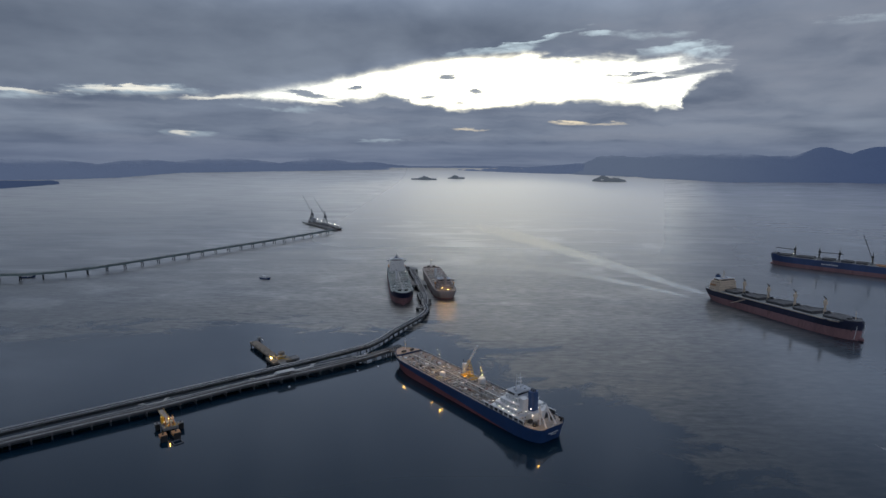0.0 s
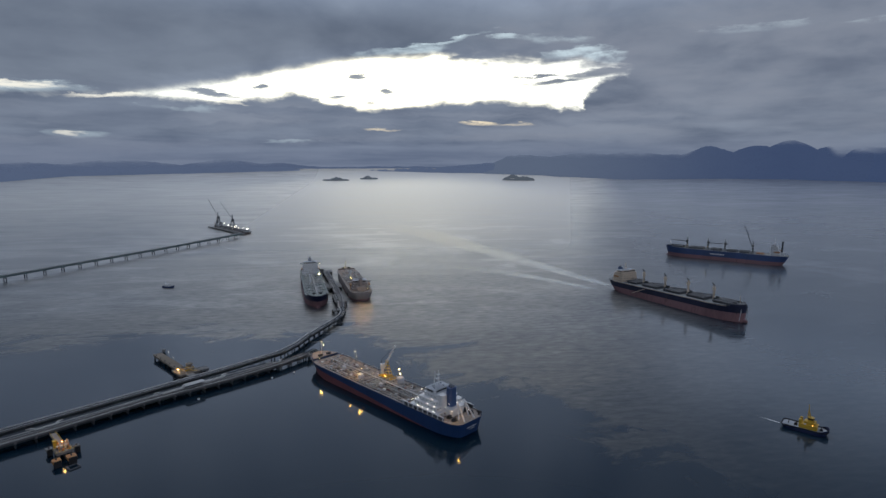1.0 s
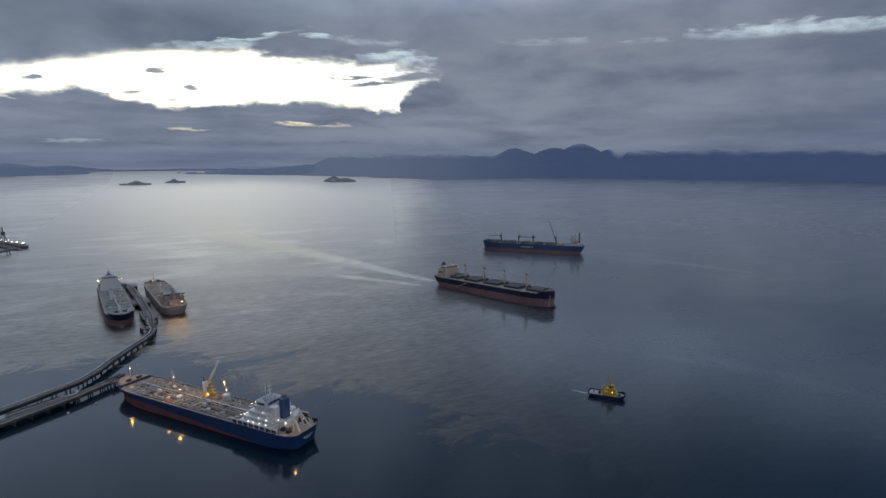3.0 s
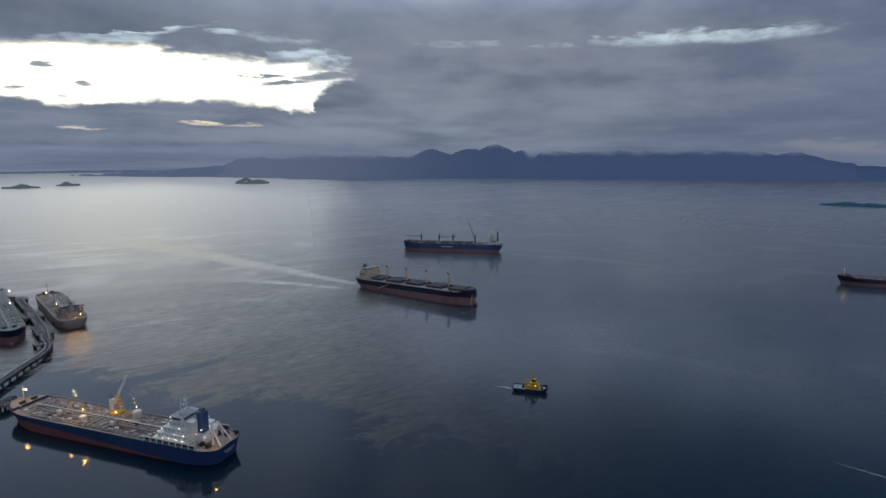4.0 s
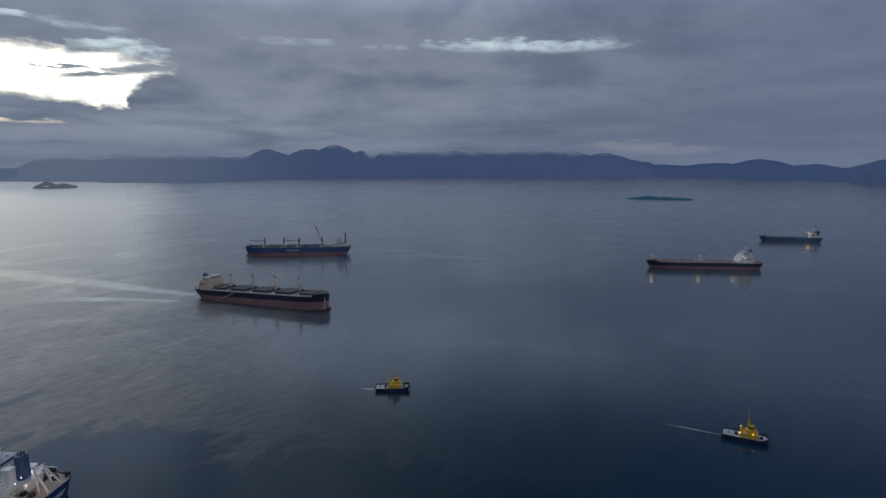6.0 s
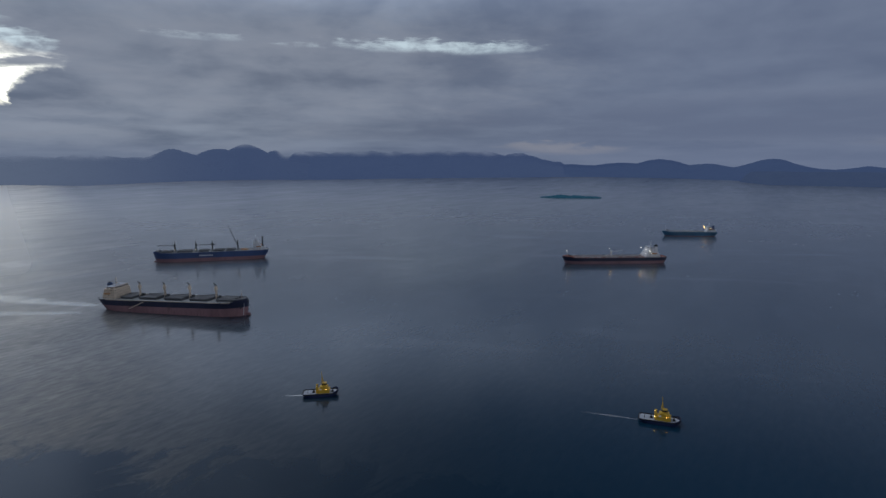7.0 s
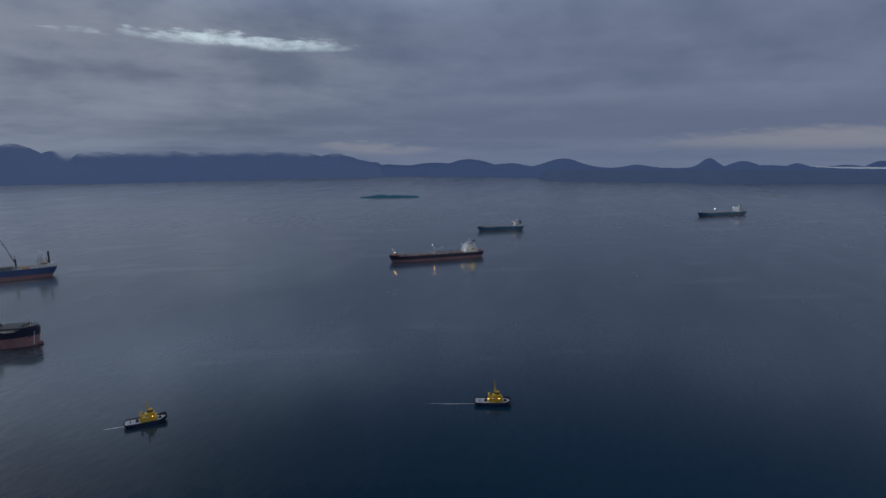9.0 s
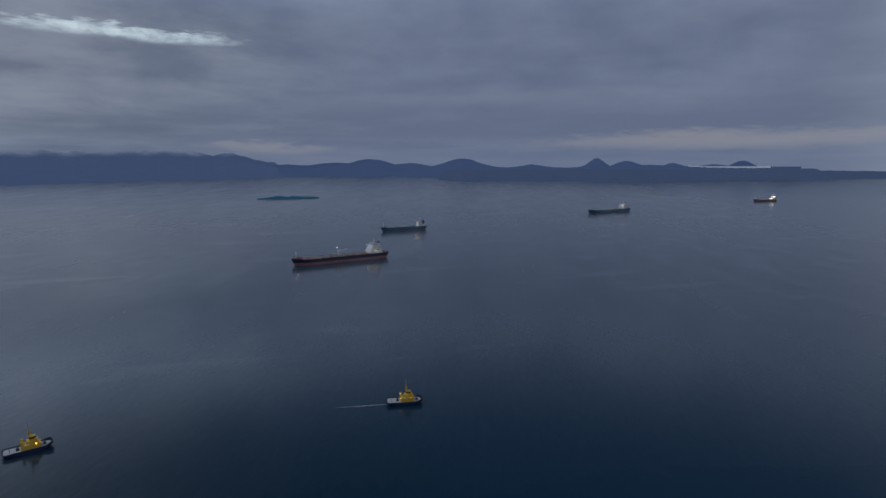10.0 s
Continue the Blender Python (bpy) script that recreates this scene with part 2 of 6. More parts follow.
sky = wt.nodes.new("ShaderNodeTexSky")
sky.sky_type, sky.sun_disc = "NISHITA", False
sky.sun_elevation, sky.sun_rotation = radians(SUN_EL), radians(SUN_AZ)
clear = wt.nodes.new("ShaderNodeMix")
clear.data_type, clear.blend_type = "RGBA", "ADD"
clear.inputs[0].default_value = 1.0
dimmed = wt.nodes.new("ShaderNodeVectorMath")
dimmed.operation = "SCALE"
dimmed.inputs["Scale"].default_value = 0.05
wt.links.new(sky.outputs[0], dimmed.inputs[0])
wt.links.new(dimmed.outputs[0], clear.inputs[6])
# brightest over the hidden sun
hot = (az_true - 4.0) * (1.0 / 13.0)
hot = (hot * hot * -1.0).put("EXPONENT")
wt.links.new(mix_colour(wt, hot, (0.95, 0.93, 0.83), (2.9, 2.65, 1.9)).socket, clear.inputs[7])
cloud = mix_colour(wt, dim, cloud, (0.72, 0.88, 0.96))
cloud = mix_colour(wt, warm, cloud, (1.0, 0.86, 0.62))
cloud = mix_colour(wt, slit, cloud, (0.98, 0.95, 0.84))
full = mix_colour(wt, opening, cloud, Node(wt, clear.outputs[2]))
back = wt.nodes.new("ShaderNodeBackground")
out = wt.nodes.new("ShaderNodeOutputWorld")
wt.links.new(full.socket, back.inputs[0])
back.inputs[1].default_value = 1.0
wt.links.new(back.outputs[0], out.inputs[0])

sun = new("sun", bpy.data.lights.new("sun", "SUN"))
sun.data.energy, sun.data.angle, sun.data.color = 0.5, radians(40), (1.0, 0.97, 0.93)
sun.matrix_basis = look((0, 0, 0), (-math.sin(radians(SUN_AZ)), -math.cos(radians(SUN_AZ)), -math.tan(radians(SUN_EL))))


# ---- materials ----
def material(name, colour, rough=0.6, metal=0.0, vary=0.25, scale=0.3, bump=0.0, streak=1.0, second=None, blotch=0.5):
    """A painted or worn surface: colour varied at two scales, stretched upright for runs of rust and dirt."""
    m = bpy.data.materials.new(name)
    m.use_nodes = True
    t = m.node_tree
    b = t.nodes["Principled BSDF"]
    b.inputs["Roughness"].default_value, b.inputs["Metallic"].default_value = rough, metal
    tc = t.nodes.new("ShaderNodeTexCoord")
    s = t.nodes.new("ShaderNodeSeparateXYZ")
    t.links.new(tc.outputs["Object"], s.inputs[0])
    x, y, z = (Node(t, s.outputs[i]) for i in range(3))
    big = noise_of(t, x * (scale * 0.25), y * (scale * 0.25), z * (scale * 0.25 / streak), 4.0)
    small = noise_of(t, x * scale * 3.0, y * scale * 3.0, z * (scale * 3.0 / streak), 5.0, 0.65)
    k = (big - 0.5) * 1.2 + (small - 0.5) * 0.9
    dark = tuple(c * (1 - vary) for c in colour)
    light = tuple(min(1.0, c * (1 + vary * 0.8) + 0.01 * vary) for c in colour)
    base = mix_colour(t, (k + 0.5).ss(0.05, 0.95), dark, light)
    if second:
        base = mix_colour(t, (big * 0.5 + small * 0.5).ss(blotch + 0.02, blotch + 0.14), base, second)
    t.links.new(base.socket, b.inputs["Base Color"])
    t.links.new((small * 0.25 + (rough - 0.12)).socket, b.inputs["Roughness"])
    if bump:
        n = t.nodes.new("ShaderNodeBump")
        n.inputs["Strength"].default_value, n.inputs["Distance"].default_value = bump, 0.2
        t.links.new(small.socket, n.inputs["Height"])
        t.links.new(n.outputs[0], b.inputs["Normal"])
    return m


def lamp_material(name, colour, strength):
    m = bpy.data.materials.new(name)
    m.use_nodes = True
    b = m.node_tree.nodes["Principled BSDF"]
    b.inputs["Base Color"].default_value = (*colour, 1)
    b.inputs["Emission Color"].default_value, b.inputs["Emission Strength"].default_value = (*colour, 1), strength
    return m


RUST = (0.16, 0.07, 0.04)
M = {
    "navy_hull": material("navy_hull_paint", (0.012, 0.044, 0.140), 0.45, 0, 0.3, 0.12, 0.05, 6, (0.05, 0.05, 0.07), 0.56),
    "blue_hull": material("blue_hull_paint", (0.040, 0.078, 0.20), 0.45, 0, 0.3, 0.12, 0.05, 6),
    "black_hull": material("black_hull_paint", (0.014, 0.019, 0.052), 0.45, 0, 0.4, 0.12, 0.05, 6, (0.06, 0.05, 0.05), 0.57),
    "grey_hull": material("grey_hull_paint", (0.33, 0.29, 0.28), 0.55, 0, 0.25, 0.12, 0.05, 6, (0.22, 0.17, 0.14), 0.55),
    "teal_hull": material("teal_hull_paint", (0.040, 0.14, 0.24), 0.45, 0, 0.3, 0.12, 0.05, 6),
    "red_boot": material("red_antifouling", (0.18, 0.060, 0.070), 0.65, 0, 0.35, 0.12, 0.08, 5, (0.14, 0.06, 0.06), 0.52),
    "brown_boot": material("brown_antifouling", (0.27, 0.150, 0.165), 0.7, 0, 0.35, 0.12, 0.08, 5, (0.18, 0.10, 0.10), 0.52),
    "tug_hull": material("dark_tug_hull_paint", (0.008, 0.020, 0.075), 0.45, 0, 0.3, 0.3, 0.05, 4),
    "deck_tan": material("weathered_tan_deck", (0.34, 0.295, 0.265), 0.8, 0, 0.35, 0.15, 0.1, 1, (0.235, 0.185, 0.15), 0.5),
    "deck_pale": material("pale_blue_grey_deck", (0.42, 0.46, 0.52), 0.8, 0, 0.25, 0.3, 0.1, 1, (0.3, 0.3, 0.33), 0.54),
    "deck_sea": material("pale_sea_grey_deck", (0.26, 0.30, 0.295), 0.8, 0, 0.3, 0.2, 0.1, 1, (0.16, 0.17, 0.165), 0.50),
    "deck_red": material("red_oxide_deck", (0.23, 0.075, 0.055), 0.8, 0, 0.35, 0.15, 0.1, 1, (0.14, 0.06, 0.05), 0.5),
    "deck_grey": material("grey_steel_deck", (0.26, 0.28, 0.29), 0.8, 0, 0.35, 0.15, 0.1, 1, (0.17, 0.15, 0.13), 0.52),
    "deck_green": material("green_steel_deck", (0.12, 0.16, 0.145), 0.8, 0, 0.35, 0.15, 0.1, 1, (0.17, 0.13, 0.10), 0.52),
    "white": material("white_marine_paint", (0.68, 0.70, 0.73), 0.45, 0, 0.12, 0.3, 0.03, 5, (0.55, 0.47, 0.40), 0.6),
    "cream": material("cream_marine_paint", (0.66, 0.55, 0.44), 0.5, 0, 0.15, 0.3, 0.03, 5, (0.45, 0.30, 0.2), 0.6),
    "yellow": material("yellow_marine_paint", (0.58, 0.37, 0.035), 0.5, 0, 0.2, 0.5, 0.03, 4),
    "funnel_blue": material("dark_blue_funnel_paint", (0.03, 0.075, 0.20), 0.5, 0, 0.25, 0.4, 0.03, 3),
    "dark": material("dark_steel", (0.045, 0.048, 0.055), 0.6, 0.2, 0.4, 0.4, 0.05, 2),
    "hatch": material("grey_hatch_paint", (0.095, 0.102, 0.115), 0.7, 0, 0.3, 0.2, 0.08, 1, (0.15, 0.09, 0.07), 0.56),
    "pipe": material("pale_steel_pipe", (0.44, 0.45, 0.46), 0.5, 0.3, 0.3, 0.3, 0.05, 1, (0.25, 0.17, 0.12), 0.55),
    "pipe_dark": material("dark_pipe_paint", (0.024, 0.040, 0.066), 0.55, 0.2, 0.3, 0.3, 0.05),
    "concrete": material("weathered_concrete", (0.21, 0.215, 0.22), 0.9, 0, 0.35, 0.25, 0.15, 1, (0.16, 0.155, 0.15), 0.52),
    "concrete_dark": material("sooty_concrete", (0.085, 0.093, 0.105), 0.9, 0, 0.4, 0.25, 0.15, 1, (0.08, 0.08, 0.08), 0.52),
    "concrete_road": material("worn_road_concrete", (0.135, 0.135, 0.145), 0.9, 0, 0.4, 0.25, 0.15, 1, (0.09, 0.085, 0.085), 0.50),
    # concrete with the sodium lamp's warm tint put into its colour
    "concrete_warm": material("lamp_tinted_concrete", (0.22, 0.19, 0.155), 0.9, 0, 0.35, 0.25, 0.15, 1, (0.12, 0.11, 0.10), 0.52),
    "far_water": material("pale_far_water", (0.75, 0.78, 0.82), 0.5, 0.9, 0.1, 0.01),
    "pile": material("wet_concrete_pile", (0.030, 0.037, 0.045), 0.75, 0, 0.4, 0.4, 0.15, 4, (0.05, 0.07, 0.06), 0.5),
    "orange": material("orange_painted_steel", (0.42, 0.20, 0.07), 0.55, 0, 0.3, 0.6, 0.05, 2, RUST, 0.58),
    "rubber": material("black_rubber", (0.02, 0.02, 0.022), 0.85, 0, 0.3, 1.0, 0.1),
    "glass": material("dark_window_glass", (0.02, 0.025, 0.03), 0.16, 0, 0.2, 0.5),
    "green_steel": material("grey_green_gallery_steel", (0.16, 0.22, 0.22), 0.65, 0.1, 0.3, 0.3, 0.05),
    "lamp_warm": lamp_material("sodium_lamp_glow", (1.0, 0.52, 0.09), 120.0),
    "lamp_pale": lamp_material("white_lamp_glow", (1.0, 0.72, 0.30), 95.0),
    "lamp_dim": lamp_material("dim_amber_lamp_glow", (1.0, 0.62, 0.2), 8.0),
    "lamp_small": lamp_material("cabin_lamp_glow", (1.0, 0.90, 0.70), 9.0),
}


def sea_material():
    m = bpy.data.materials.new("sea_water")
    m.use_nodes = True
    t = m.node_tree
    b = t.nodes["Principled BSDF"]
    tc = t.nodes.new("ShaderNodeTexCoord")
    s = t.nodes.new("ShaderNodeSeparateXYZ")
    t.links.new(tc.outputs["Object"], s.inputs[0])
    x, y = Node(t, s.outputs[0]), Node(t, s.outputs[1])
    # wind lanes, the ragged edge of the calm lee, then the ripples
    lanes = noise_of(t, x * 0.0022, y * 0.0052, 2.0, 4.0, 0.5, 0.6)
    gusts = noise_of(t, x * 0.012, y * 0.022, 9.0, 7.0, 0.64, 1.0)
    swell = noise_of(t, x * 0.045, y * 0.075, 4.0, 3.0, 0.5)
    ripple = noise_of(t, x * 0.28, y * 0.50, 6.0, 4.0, 0.6)
    mottle = noise_of(t, x * 0.005, y * 0.011, 12.0, 6.0, 0.6, 0.9)
    chop = noise_of(t, x * 0.07, y * 0.20, 3.0, 4.0, 0.6, 0.4)
    pts = ((-420.0, 560.0), (-190.0, 615.0), (-20.0, 590.0), (46.0, 505.0), (100.0, 430.0), (135.0, 390.0), (175.0, 320.0), (240.0, 180.0), (300.0, -100.0), (360.0, -900.0))
    lee = pts[0][1]
    for (x0, y0), (x1, y1) in zip(pts, pts[1:]):
        n = t.nodes.new("ShaderNodeMapRange")
        t.links.new(x.socket, n.inputs[0])
        for i, q in enumerate((x0, x1, 0.0, y1 - y0)):
            n.inputs[i + 1].default_value = q
        lee = Node(t, n.outputs[0]) + lee
    beyond = y - lee
    away = (x * x + y * y).put("SQRT")
    far = away.ss(500.0, 1300.0)
    calmer = (x - y * 0.42).ss(-20.0, 220.0)
    glassy = (x - y * 0.38).ss(-10.0, 120.0)
    streaks = noise_of(t, x * 0.004, y * 0.020, 21.0, 6.0, 0.6, 0.7)
    # catspaws with ragged, fairly sharp edges; smooth slicks between them
    wind = (beyond + (gusts - 0.5) * 430.0 + (lanes - 0.5) * 160.0).ss(-18.0, 26.0)
    wind = wind * (x.ss(-620.0, -150.0) * 0.5 + 0.5) * (calmer * -0.72 + 1.0)
    ruffled = wind * ((mottle - 0.5) * 0.9 + (streaks - 0.5) * 0.6 * far + (chop - 0.5) * (far * -1.0 + 1.0) * 0.9 + (far * -0.34 + 0.70)) + (lanes - 0.5) * 0.14 + far * 0.10 + away.ss(1200.0, 2600.0) * (calmer * -0.16 + 0.22) + 0.05
    ruffled = ruffled * (glassy * away.ss(2600.0, 900.0) * -0.3 + 1.0)
    ruffled = ruffled.put("MAXIMUM", 0.0).put("MINIMUM", 1.0)
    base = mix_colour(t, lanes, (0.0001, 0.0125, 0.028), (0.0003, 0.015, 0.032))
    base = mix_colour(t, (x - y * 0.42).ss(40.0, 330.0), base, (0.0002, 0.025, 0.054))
    bumps = []
    for strength, deep in ((1.0, 0.09), (0.3, 0.03)):
        n = t.nodes.new("ShaderNodeBump")
        n.inputs["Strength"].default_value, n.inputs["Distance"].default_value = strength, 1.0
        t.links.new(((ripple * deep + swell * 0.04) * (away.ss(260.0, 900.0) * -0.9 + 1.0) * (calmer * -0.6 + 1.0) + chop * ((far * -0.93 + 1.0) * wind * deep * 6.0)).socket, n.inputs["Height"])
        bumps.append(n)
    b.inputs["Specular IOR Level"].default_value, b.inputs["Roughness"].default_value = 0.0, 1.0
    t.links.new(base.socket, b.inputs["Base Color"])
    sheens = []
    for bump_, rough in ((bumps[0], 0.43), (bumps[1], 0.10)):
        gl = t.nodes.new("ShaderNodeBsdfGlossy")
        gl.distribution = "MULTI_GGX"
        gl.inputs["Color"].default_value, gl.inputs["Roughness"].default_value = ((0.97, 0.98, 1.0, 1) if rough < 0.2 else (1.0, 0.97, 0.91, 1)), rough
        if rough < 0.2:
            t.links.new(((wind * 0.06 + beyond.ss(-60.0, 260.0) * 0.05) * (glassy * -0.85 + 1.0) + away.ss(400.0, 1300.0) * 0.07 + rough).socket, gl.inputs["Roughness"])
        else:
            t.links.new(mix_colour(t, calmer, (1.0, 0.97, 0.91), (0.96, 0.97, 0.98)).socket, gl.inputs["Color"])
        t.links.new(bump_.outputs[0], gl.inputs["Normal"])
        sheens.append(gl)
    sheen = t.nodes.new("ShaderNodeMixShader")
    t.links.new(ruffled.socket, sheen.inputs[0])
    t.links.new(sheens[1].outputs[0], sheen.inputs[1])
    t.links.new(sheens[0].outputs[0], sheen.inputs[2])
    # gloss grows towards grazing sight
    lw = t.nodes.new("ShaderNodeLayerWeight")
    lw.inputs["Blend"].default_value = 0.5
    # smooth films and old wakes mirror more of the sky than the water between
    film = noise_of(t, x * 0.0055, y * 0.013, 31.0, 7.0, 0.62, 1.1)
    thread = noise_of(t, x * 0.0032, y * 0.024, 37.0, 6.0, 0.6, 0.9)
    drift = noise_of(t, x * 0.0016 - y * 0.0037, x * 0.0140 + y * 0.0060, 41.0, 6.0, 0.6, 0.8)
    belt = away.ss(520.0, 720.0) * away.ss(1900.0, 1150.0)
    film = film.ss(0.48, 0.64) * belt * (calmer * -0.85 + 1.0) * 0.22 + thread.ss(0.58, 0.68) * belt * 0.11 * (calmer * -1.0 + 1.0) + drift.ss(0.56, 0.68) * away.ss(260.0, 420.0) * calmer * 0.14 + (film - 0.5) * 0.22 * away.ss(300.0, 600.0) * away.ss(2200.0, 1300.0) + (chop - 0.5) * wind * (far * -1.0 + 1.0) * 0.8
    gloss = Node(t, lw.outputs["Facing"]).put("POWER", 4.0) * 0.85 * (film + 1.0) + 0.005
    both = t.nodes.new("ShaderNodeMixShader")
    t.links.new(gloss.socket, both.inputs[0])
    t.links.new(b.outputs[0], both.inputs[1])
    t.links.new(sheen.outputs[0], both.inputs[2])
    t.links.new(both.outputs[0], t.nodes["Material Output"].inputs[0])
    return m


def foam_material():
    """The trail of a hull: smoothed water that mirrors the sky, flecked with foam."""
    m = bpy.data.materials.new("churned_water")
    m.use_nodes = True
    t = m.node_tree
    b = t.nodes["Principled BSDF"]
    b.inputs["Base Color"].default_value = (0.85, 0.88, 0.88, 1)
    b.inputs["Roughness"].default_value = 0.8
    tc = t.nodes.new("ShaderNodeTexCoord")
    s = t.nodes.new("ShaderNodeSeparateXYZ")
    t.links.new(tc.outputs["Object"], s.inputs[0])
    x, y = Node(t, s.outputs[0]), Node(t, s.outputs[1])
    uv = t.nodes.new("ShaderNodeSeparateXYZ")
    t.links.new(tc.outputs["UV"], uv.inputs[0])
    u, v = Node(t, uv.outputs[0]), Node(t, uv.outputs[1])
    mid = (v - 0.5).put("ABSOLUTE").ss(0.5, 0.1)
    n = noise_of(t, x * 0.030, y * 0.045, 1.0, 8.0, 0.70, 0.9)
    n = n * 0.72 + noise_of(t, x * 0.30, y * 0.42, 5.0, 4.0, 0.6) * 0.28
    gl = t.nodes.new("ShaderNodeBsdfGlossy")
    gl.inputs["Color"].default_value, gl.inputs["Roughness"].default_value = (1.0, 0.98, 0.92, 1), 0.24
    mix = t.nodes.new("ShaderNodeMixShader")
    mix.inputs[0].default_value = 0.70
    t.links.new(b.outputs[0], mix.inputs[1])
    t.links.new(gl.outputs[0], mix.inputs[2])
    clear_ = t.nodes.new("ShaderNodeBsdfTransparent")
    both = t.nodes.new("ShaderNodeMixShader")
    alpha = n.ss(0.30, 0.56) * mid * u.ss(1.0, 0.30) * u.ss(0.0, 0.03) * 0.78
    t.links.new(alpha.socket, both.inputs[0])
    t.links.new(clear_.outputs[0], both.inputs[1])
    t.links.new(mix.outputs[0], both.inputs[2])
    t.links.new(both.outputs[0], t.nodes["Material Output"].inputs[0])
    return m


# ---- sea and land ----
def far_r(d):
    """Plan distance at which something d metres off stands; the outermost miles are drawn together."""
    return d if d < 3400 else 3400 + 1450 * (1 - math.exp(-(d - 3400) / 1450))


def far_z(d):
    """Height of the sea there, so that every line of sight from the flight keeps its angle."""
    return EYE_H * (1 - far_r(d) / d) if d > 3400 else 0.0


def sea_sheet():
    g = Geo()
    dist = [60 * 1.16**i for i in range(28)] + [3400 + 220 * i for i in range(1, 16)] + [7200, 8200]
    dist = sorted(d for d in dist)
    n = 144
    verts = [(0, 0, 0)] + [(far_r(d) * math.sin(2 * math.pi * i / n), far_r(d) * math.cos(2 * math.pi * i / n), far_z(d)) for d in dist for i in range(n)]
    faces = [(0, 1 + (i + 1) % n, 1 + i) for i in range(n)]
    for j in range(len(dist) - 1):
        for i in range(n):
            a, b = 1 + j * n + i, 1 + j * n + (i + 1) % n
            faces.append((a, b, b + n, a + n))
    g.add(verts, faces)
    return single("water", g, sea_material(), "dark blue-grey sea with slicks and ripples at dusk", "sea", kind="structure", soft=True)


def land_material(name, colour, second, haze_glow=(0, 0, 0), cap=None, far_haze_glow=None):
    """Wooded land; the haze of the miles before a backdrop range is painted on as emission."""
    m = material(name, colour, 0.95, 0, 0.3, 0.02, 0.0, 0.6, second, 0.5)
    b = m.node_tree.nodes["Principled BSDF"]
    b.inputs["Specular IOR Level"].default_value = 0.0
    b.inputs["Emission Color"].default_value, b.inputs["Emission Strength"].default_value = (*haze_glow, 1), 1.0 if any(haze_glow) else 0.0
    if far_haze_glow:
        # the painted haze glows paler towards the head of the bay
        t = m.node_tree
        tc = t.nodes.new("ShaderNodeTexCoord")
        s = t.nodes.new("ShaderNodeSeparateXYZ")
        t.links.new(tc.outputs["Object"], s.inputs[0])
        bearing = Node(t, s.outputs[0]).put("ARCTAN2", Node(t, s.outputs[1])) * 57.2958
        t.links.new(mix_colour(t, bearing.ss(16.0, 40.0), far_haze_glow, haze_glow).socket, b.inputs["Emission Color"])
    if cap:
        # the tops are lost in the cloud
        t = m.node_tree
        tc = t.nodes.new("ShaderNodeTexCoord")
        s = t.nodes.new("ShaderNodeSeparateXYZ")
        t.links.new(tc.outputs["Object"], s.inputs[0])
        x, y, z = (Node(t, s.outputs[i]) for i in range(3))
        veil = noise_of(t, x * 0.006, y * 0.006, z * 0.02, 6.0, 0.6)
        base_z = z + (veil - 0.5) * 90.0
        if len(cap) > 2:
            # peaks between two bearings stand clear of it
            way = x.put("ARCTAN2", y) * 57.2958
            base_z = base_z - way.ss(cap[2], cap[2] + 1.6) * way.ss(cap[3], cap[3] - 2.0) * 90.0
        t.links.new(base_z.ss(cap[1], cap[0]).socket, b.inputs["Alpha"])
    return m


def ridge(name, label, a0, a1, shore, hills, floor, mat, depth=260, rag=0.09, seed=0.0, step=0.12, fade=1.6):
    """A range of hills from bearing a0 to a1. shore: distances of its foot by bearing; hills: bearing, half width and top as angles
    seen from the flight's first height; floor: the angle of the saddles."""
    g = Geo()
    cols, rows = int((a1 - a0) / step) + 1, 9
    for i in range(cols):
        a = a0 + i * step
        d = along(shore, a) * (1 + 0.012 * noise.noise((a * 0.6, seed, 0.3)))
        r0, z0 = far_r(d), far_z(d) - 2
        low_el = -math.degrees(math.atan2(EYE_H - z0, r0))
        tops = [floor]
        for b, w, e in hills:
            k = abs(a - b) / w
            tops.append(floor + (e - floor) * (math.exp(-k * k * 1.1)))
        peak = max(tops) + rag * (noise.fractal((a * 0.55, seed, 1.7), 0.8, 2.1, 5) + 0.3 * noise.fractal((a * 1.9, seed, 7.7), 0.7, 2.1, 4))
        ends = smooth(0, fade, a - a0) * smooth(0, fade, a1 - a)
        peak = lerp(low_el, peak, ends)
        for j in range(rows):
            k = j / (rows - 1)
            r = min(r0 + depth * k, 4846)
            e = lerp(low_el, peak, k**0.8) + (rag * 0.9 * math.sin(math.pi * k) * noise.fractal((a * 0.9, k * 3, seed + 5), 0.8, 2.1, 4))
            g.v.append((r * math.sin(radians(a)), r * math.cos(radians(a)), EYE_H + r * math.tan(radians(e))))
    for i in range(cols - 1):
        for j in range(rows - 1):
            p = i * rows + j
            g.f.append((p, p + rows, p + rows + 1, p + 1))
    # the back slope closes the range
    n = len(g.v)
    for i in range(cols):
        x, y, z = g.v[i * rows + rows - 1]
        q = math.hypot(x, y)
        g.v.append((x * (q + 40) / q, y * (q + 40) / q, 0.0))
    for i in range(cols - 1):
        g.f.append((i * rows + rows - 1, (i + 1) * rows + rows - 1, n + i + 1, n + i))
    return single(name, g, mat, label, "hills", kind="structure", soft=True)


